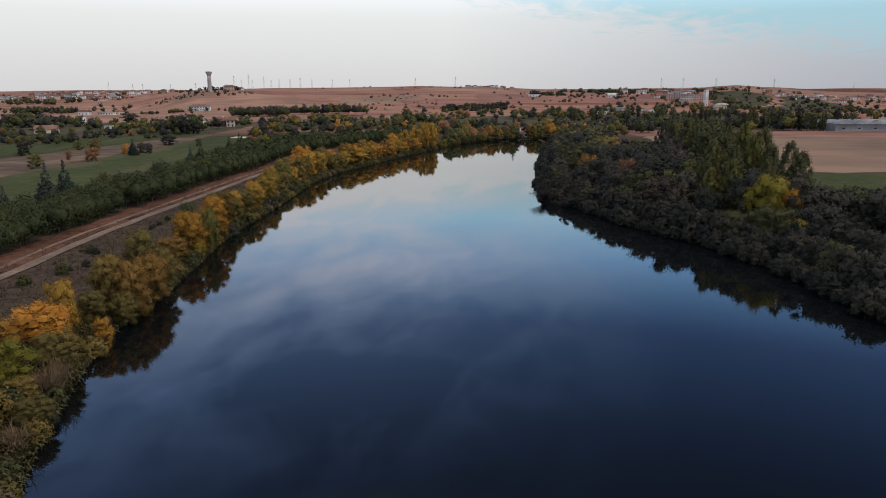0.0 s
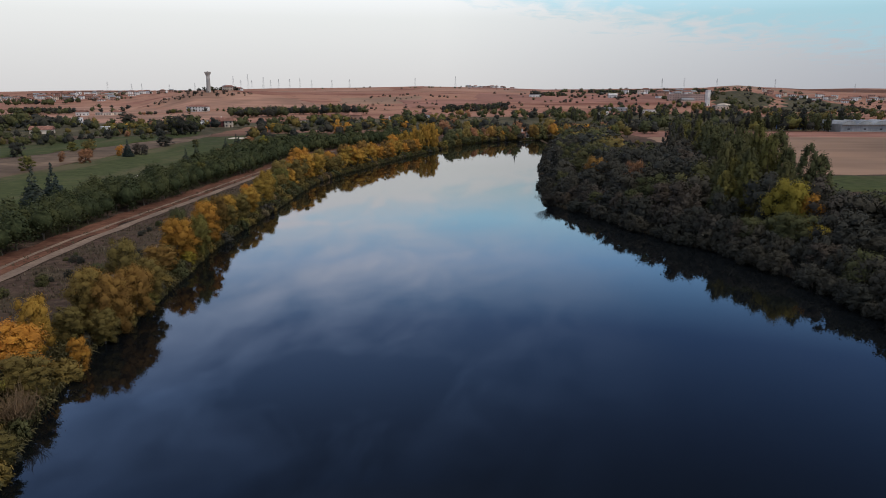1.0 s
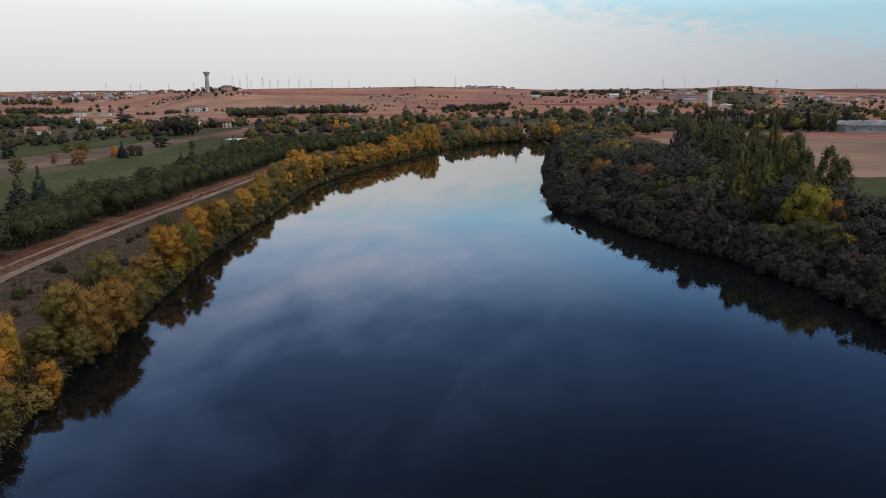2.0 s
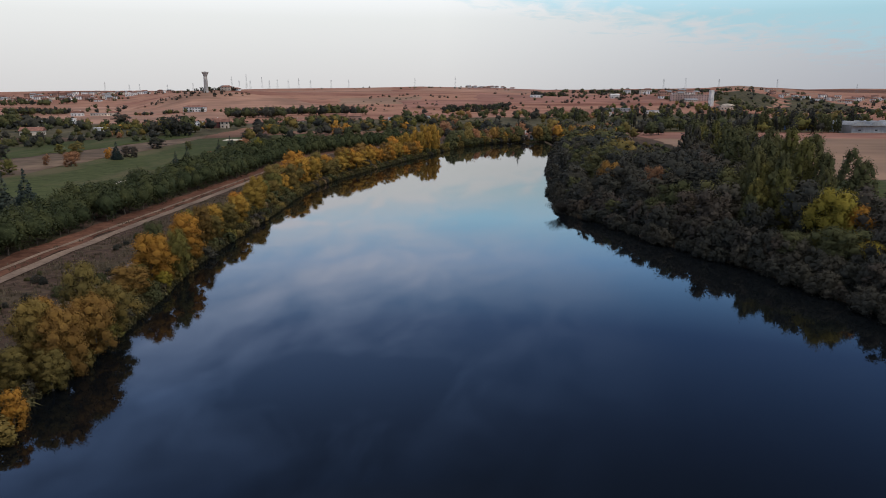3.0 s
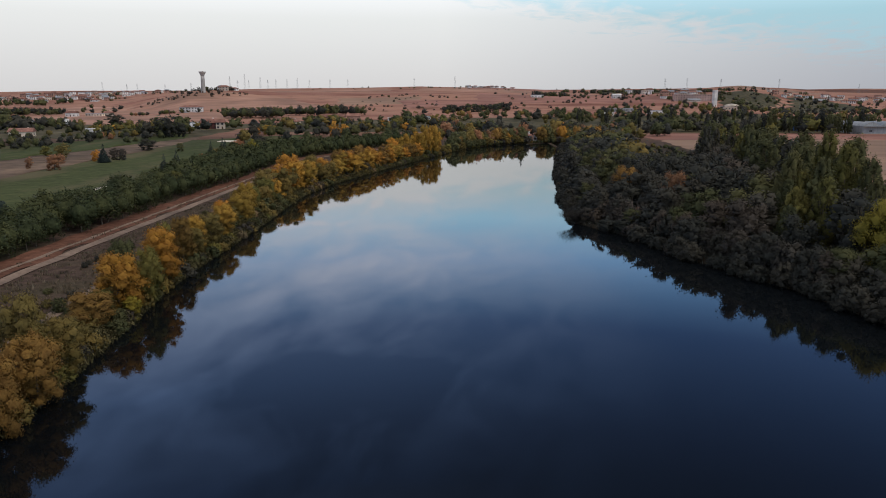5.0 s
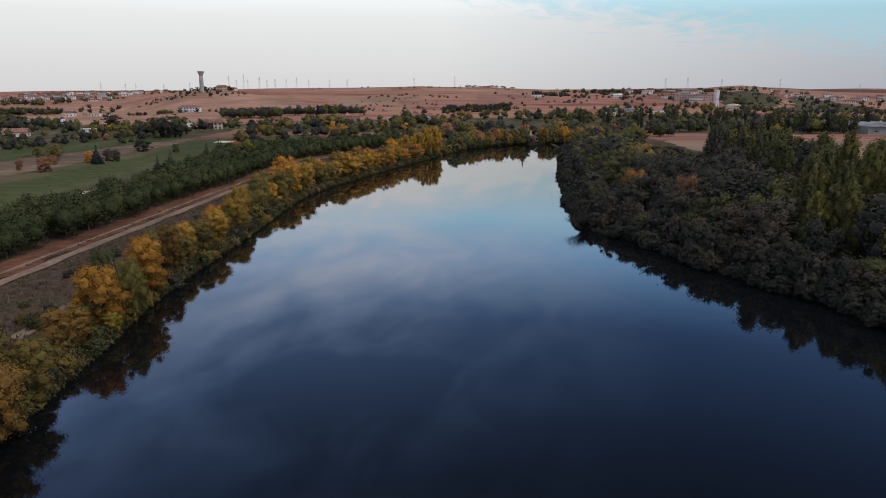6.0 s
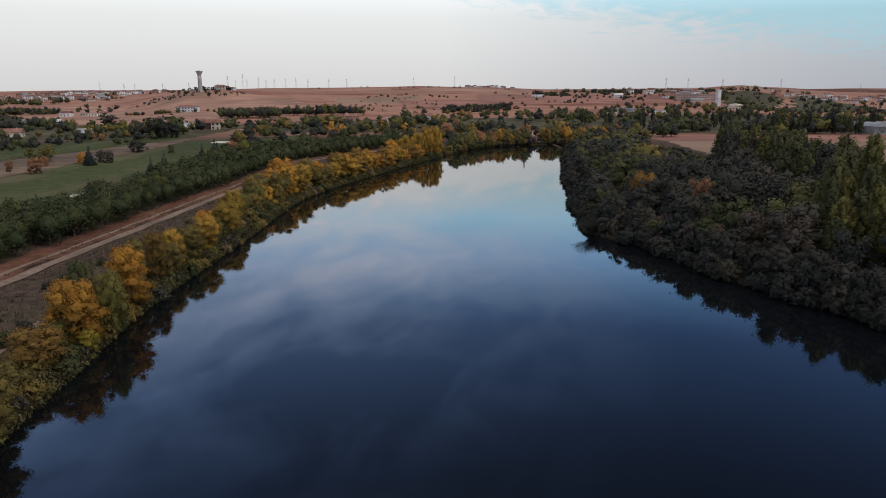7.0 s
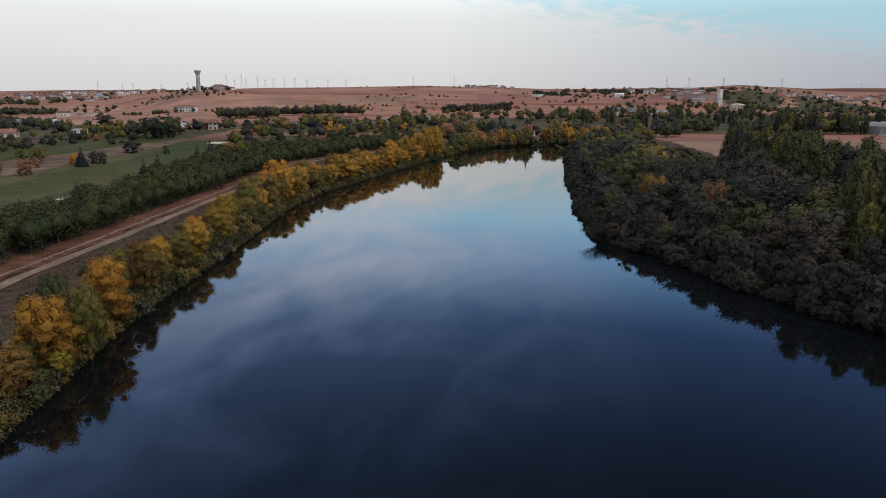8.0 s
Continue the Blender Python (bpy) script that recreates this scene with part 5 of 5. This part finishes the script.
def pylon(x, y, height, label="thin steel lattice pylon on the ridge", wide=3.6):
    """A lattice mast: four legs, cross braces and three arms."""
    top = new("pylon")
    z = land_at(x, y)
    top.matrix_world = pose(x, y, z - 0.3, 0, 0, PICK.uniform(-40, 40))
    t = 0.085
    verts, faces = [], []

    def bar(a, b, r):
        n = len(verts)
        a, b = np.array(a, float), np.array(b, float)
        d = unit(b - a)
        s = unit(np.cross(d, (0.3, 0.5, 0.8)))
        u = np.cross(d, s)
        for p in (a, b):
            for k in (s, u, -s, -u):
                verts.append(tuple(p + k * r))
        for k in range(4):
            faces.append((n + k, n + (k + 1) % 4, n + 4 + (k + 1) % 4, n + 4 + k))

    levels = [0, 0.2, 0.38, 0.54, 0.68, 0.8, 0.9, 1.0]
    for i, (f0, f1) in enumerate(zip(levels, levels[1:])):
        w0, w1 = wide / 2 * (1 - f0) ** 0.9 + 0.25, wide / 2 * (1 - f1) ** 0.9 + 0.25
        for sx, sy in ((1, 1), (-1, 1), (-1, -1), (1, -1)):
            bar((sx * w0, sy * w0, f0 * height), (sx * w1, sy * w1, f1 * height), t)
        bar((-w0, -w0, f0 * height), (w1, -w1, f1 * height), t * 0.7)
        bar((w0, w0, f0 * height), (-w1, w1, f1 * height), t * 0.7)
    me = bpy.data.meshes.new("mast")
    me.from_pydata(verts, [], faces)
    me.materials.append(M_STEEL)
    new("mast", me).parent = top
    for f, span in ((0.76, 3.0), (0.86, 2.4), (0.95, 1.8)):
        verts, faces = [], []
        bar((-span, 0, f * height), (span, 0, f * height), t)
        bar((-span, 0, f * height), (0, 0, (f + 0.05) * height), t * 0.7)
        bar((span, 0, f * height), (0, 0, (f + 0.05) * height), t * 0.7)
        me = bpy.data.meshes.new("arm")
        me.from_pydata(verts, [], faces)
        me.materials.append(M_STEEL)
        new("arm", me).parent = top
    tagged(top, label, "pylon", "pylons on the ridge")


def vaulted_hall(x, y, bays, bay, depth, wall_h):
    """A long white factory hall with a row of barrel roofs, its arched gables to the front."""
    top = new("factory_hall")
    top.matrix_world = pose(x, y, land_at(x + 20, y) - 0.5, 0, 0, -3)
    length = bays * bay
    wall = part("wall", box_bm(length / 2, depth / 2, 0, length, depth, wall_h, 0.05), M_PALEGREY, top)
    part("plinth", box_bm(length / 2, -0.08, 0, length + 0.4, 0.5, 1.3, 0.04), M_CONCRETE, wall)
    part("canopy", box_bm(length / 2, -1.0, wall_h * 0.93, length, 2.0, 0.3, 0.04), M_METAL, wall)
    for i in range(bays):
        bm = bmesh.new()
        n, rise = 10, 2.4
        rings = []
        for yy in (-0.2, depth + 0.2):
            rings.append([bm.verts.new((i * bay + bay * k / n, yy, wall_h + rise * math.sin(math.pi * k / n))) for k in range(n + 1)])
        for k in range(n):
            bm.faces.new((rings[0][k], rings[0][k + 1], rings[1][k + 1], rings[1][k]))
        part("roof_vault", bm, M_METAL, top, "grey barrel roof")
        bm = bmesh.new()
        rings = []
        for yy in (-0.35, -0.12):
            rings.append([bm.verts.new((i * bay + bay * k / n, yy, wall_h - 0.05 + rise * math.sin(math.pi * k / n))) for k in range(n + 1)])
        bm.faces.new(rings[0])
        bm.faces.new(list(reversed(rings[1])))
        for k in range(n):
            bm.faces.new((rings[0][k], rings[1][k], rings[1][k + 1], rings[0][k + 1]))
        part("gable", bm, M_PALEGREY, top, "pale arched gable")
        part("window", box_bm(i * bay + bay / 2, -0.06, 2.4, bay * 0.16, 0.16, 0.8, 0.03), M_GLASS, wall)
    tagged(top, "long pale grey factory hall with arched roof bays", "factory")


water_tower(-358, 1116, 31.5)
# villas at the golf course and by the river
house(-175, 566, 12, 12, 9, 4.6, M_REDWALL, M_TILE, "red and cream villa under a tiled roof", floors=2, windows=4)
house(-166.5, 564.5, 12, 6, 9, 5.0, M_CREAM, M_TILE, "cream villa wing with large windows", "gable", 2, 2, False)
house(-200, 590, 0, 16, 8, 3.6, M_WHITE, M_METAL, "white low building behind the villa", "flat", 1, 4, False)
house(-186, 600, 8, 11, 8, 4.2, M_WHITE, M_TILE, "white bungalow with a tiled roof")
house(-123, 604, -5, 14, 12, 3.8, M_CREAM, M_TILE, "villa with a red hipped roof", "hip", 1, 4)
house(-99, 684, 0, 18, 10, 4.4, M_PINK, M_TILE, "pinkish house with a long tiled roof", windows=5)
house(-84, 700, 5, 12, 10, 4.0, M_PINK, M_TILE, "pinkish house under tiles")
house(-46, 684, 0, 10, 8, 3.2, M_WHITE, M_WHITE, "small white flat-roofed building", "flat", 1, 3, False)
house(-24, 668, 10, 9, 7, 3.2, M_WHITE, M_METAL, "small white shed with a pale roof", "flat", 1, 2, False)
house(-20, 712, 0, 16, 10, 3.6, M_WHITE, M_TILE, "white house with a tiled roof", windows=4)
house(-339, 604, 10, 20, 10, 3.8, M_WHITE, M_METAL, "white low shed with a grey roof", windows=4)
house(-308, 612, 0, 7, 6, 6.0, M_WHITE, M_WHITE, "white cube-shaped house with flat roof", "flat", 2, 2, False)
house(-302, 611, 0, 9, 6, 2.6, M_WHITE, M_WHITE, "white low annexe of a house", "flat", 1, 2, False)
house(-261, 473, 15, 13, 9, 3.0, M_CREAM, M_TILE, "cream bungalow with a red tiled roof", windows=3)
house(-240, 520, 0, 8, 5, 2.8, M_WHITE, M_WHITE, "small white outbuilding on the plain", "flat", 1, 2, False)
house(-295, 876, 0, 24, 12, 5.5, M_WHITE, M_TILE, "long white farmhouse with a shallow tiled roof", "hip", 2, 7)
house(-435, 876, 0, 12, 9, 4.0, M_WHITE, M_TILE, "white farm building on the field", windows=3)
house(-412, 884, -10, 22, 6, 2.8, M_CREAM, M_METAL, "long low cream farm shed", "flat", 1, 6, False)
house(-398, 889, 5, 9, 8, 3.6, M_CREAM, M_TILE, "tan farmhouse with tiled roof", windows=2)
house(45.6, 430, 5, 3.2, 3.4, 2.8, M_WHITE, M_TILE, "white boathouse on the far bank", windows=2)
house(50.4, 429, -10, 3.0, 3.4, 3.6, M_WHITE, M_TILE, "small white hut on the far bank", windows=2)
house(54.2, 430, 0, 3.6, 3.6, 2.4, M_PINK, M_TILE, "pinkish hut on the far bank", windows=2)
house(173, 796, 0, 14, 9, 3.2, M_WHITE, M_WHITE, "white flat-roofed shed on the plain", "flat", 1, 4, False)
house(236, 832, 0, 20, 10, 3.4, M_WHITE, M_METAL, "white low warehouse with flat roof", "flat", 1, 5, False)
house(205, 878, 0, 34, 14, 3.2, M_METAL, M_METAL, "grey sheet-metal hall on the plain", "flat", 1, 6, False)
house(251, 1080, 0, 12, 9, 4.5, M_WHITE, M_WHITE, "white house on the hillside", windows=3)
house(140, 1110, 0, 18, 8, 4.0, M_WHITE, M_METAL, "white shed on the hillside", "flat", 1, 4, False)
# the large brick block, the white tower and the domed hall
house(341, 1022, -3, 50, 12, 8.6, M_PINKWALL, M_PINKWALL, "long three-storey pinkish institution block", "flat", 3, 14, False, name="apartment_block")
house(338, 1008, -3, 16, 8, 2.6, M_CREAM, M_METAL, "low hall before the brick block", windows=6)
tower = house(339, 935, 22, 4.6, 4.6, 19.5, M_WHITE, M_WHITE, "tall plain white tower block", "flat", 1, 1, False, name="tower")
dome = house(342, 888, 0, 22, 16, 4.0, M_CREAM, M_METAL, "low cream hall with a shallow dome", "flat", 1, 6, False, name="domed_hall")
part("dome", lathe_bm([(8.5, 4.7), (7.6, 5.8), (5.2, 6.8), (2.4, 7.3), (0.6, 7.5)]), M_CREAM, dome)
draped("embankment", [(281, 925), (326, 925), (366, 1012), (312, 1012)], M_PLOUGHED, "bare reddish slope below the brick block", 0.5, (24, 8), 2.0, "slope")
vaulted_hall(271, 496, 9, 10.7, 34, 6.0)
house(258, 540, 3, 18, 8, 3.0, M_BLUE, M_BLUE, "low blue sheet-metal shed at the field's end", "flat", 1, 4, False, name="shed")
house(276, 536, 0, 5, 3, 3.2, M_WHITE, M_WHITE, "small white hut at the field's end", "flat", 1, 1, False, name="shed")


def village(n, x0, x1, y0, y1, group, label, size=1.0):
    for _ in range(n):
        x, y = PICK.uniform(x0, x1), PICK.uniform(y0, y1)
        house(x, y, PICK.uniform(-25, 25), PICK.uniform(8, 15) * size, PICK.uniform(7, 10) * size, PICK.choice((3.0, 3.4, 5.6, 6.2)) * size, PICK.choice((M_WHITE, M_WHITE, M_CREAM, M_PINK)),
              PICK.choice((M_TILE, M_TILE, M_TILE, M_METAL)), label, PICK.choice(("gable", "hip", "gable", "flat")), 2, 3, False, group)


village(85, -1000, -640, 1400, 1620, "town houses", "small rendered town house with a tiled roof")
village(55, -900, -680, 1620, 1850, "town houses", "small rendered town house with a tiled roof")
village(30, 620, 800, 1270, 1450, "eastern village houses", "pale village house with a tiled roof")
village(20, 300, 420, 1060, 1250, "hill houses", "pale house on the hill")
village(14, 800, 940, 1350, 1450, "eastern village houses", "pale village house with a tiled roof")
village(16, 40, 210, 1900, 1960, "ridge houses", "house on the skyline of the ridge", 0.75)
village(5, -345, -322, 1150, 1165, "tower hill houses", "low house on the tower hill")
for a, h, far in ((-0.46, 30, 2000), (-0.427, 24, 1950), (-0.413, 24, 1990), (-0.287, 34, 1750), (-0.277, 24, 1950), (-0.267, 38, 1800), (-0.262, 24, 1990), (-0.246, 30, 1850), (-0.236, 22, 1950), (-0.225, 24, 1950), (-0.21, 24, 1970), (-0.196, 26, 1900),
                  (-0.18, 22, 1950), (-0.152, 22, 1980), (-0.128, 22, 1990), (-0.038, 22, 1980), (0.017, 28, 1950), (0.30, 26, 1600), (0.33, 26, 1650), (0.375, 22, 1500), (0.455, 28, 1700), (0.565, 24, 2000), (-0.375, 20, 1900), (-0.34, 20, 1900)):
    pylon(a * far, far, h)
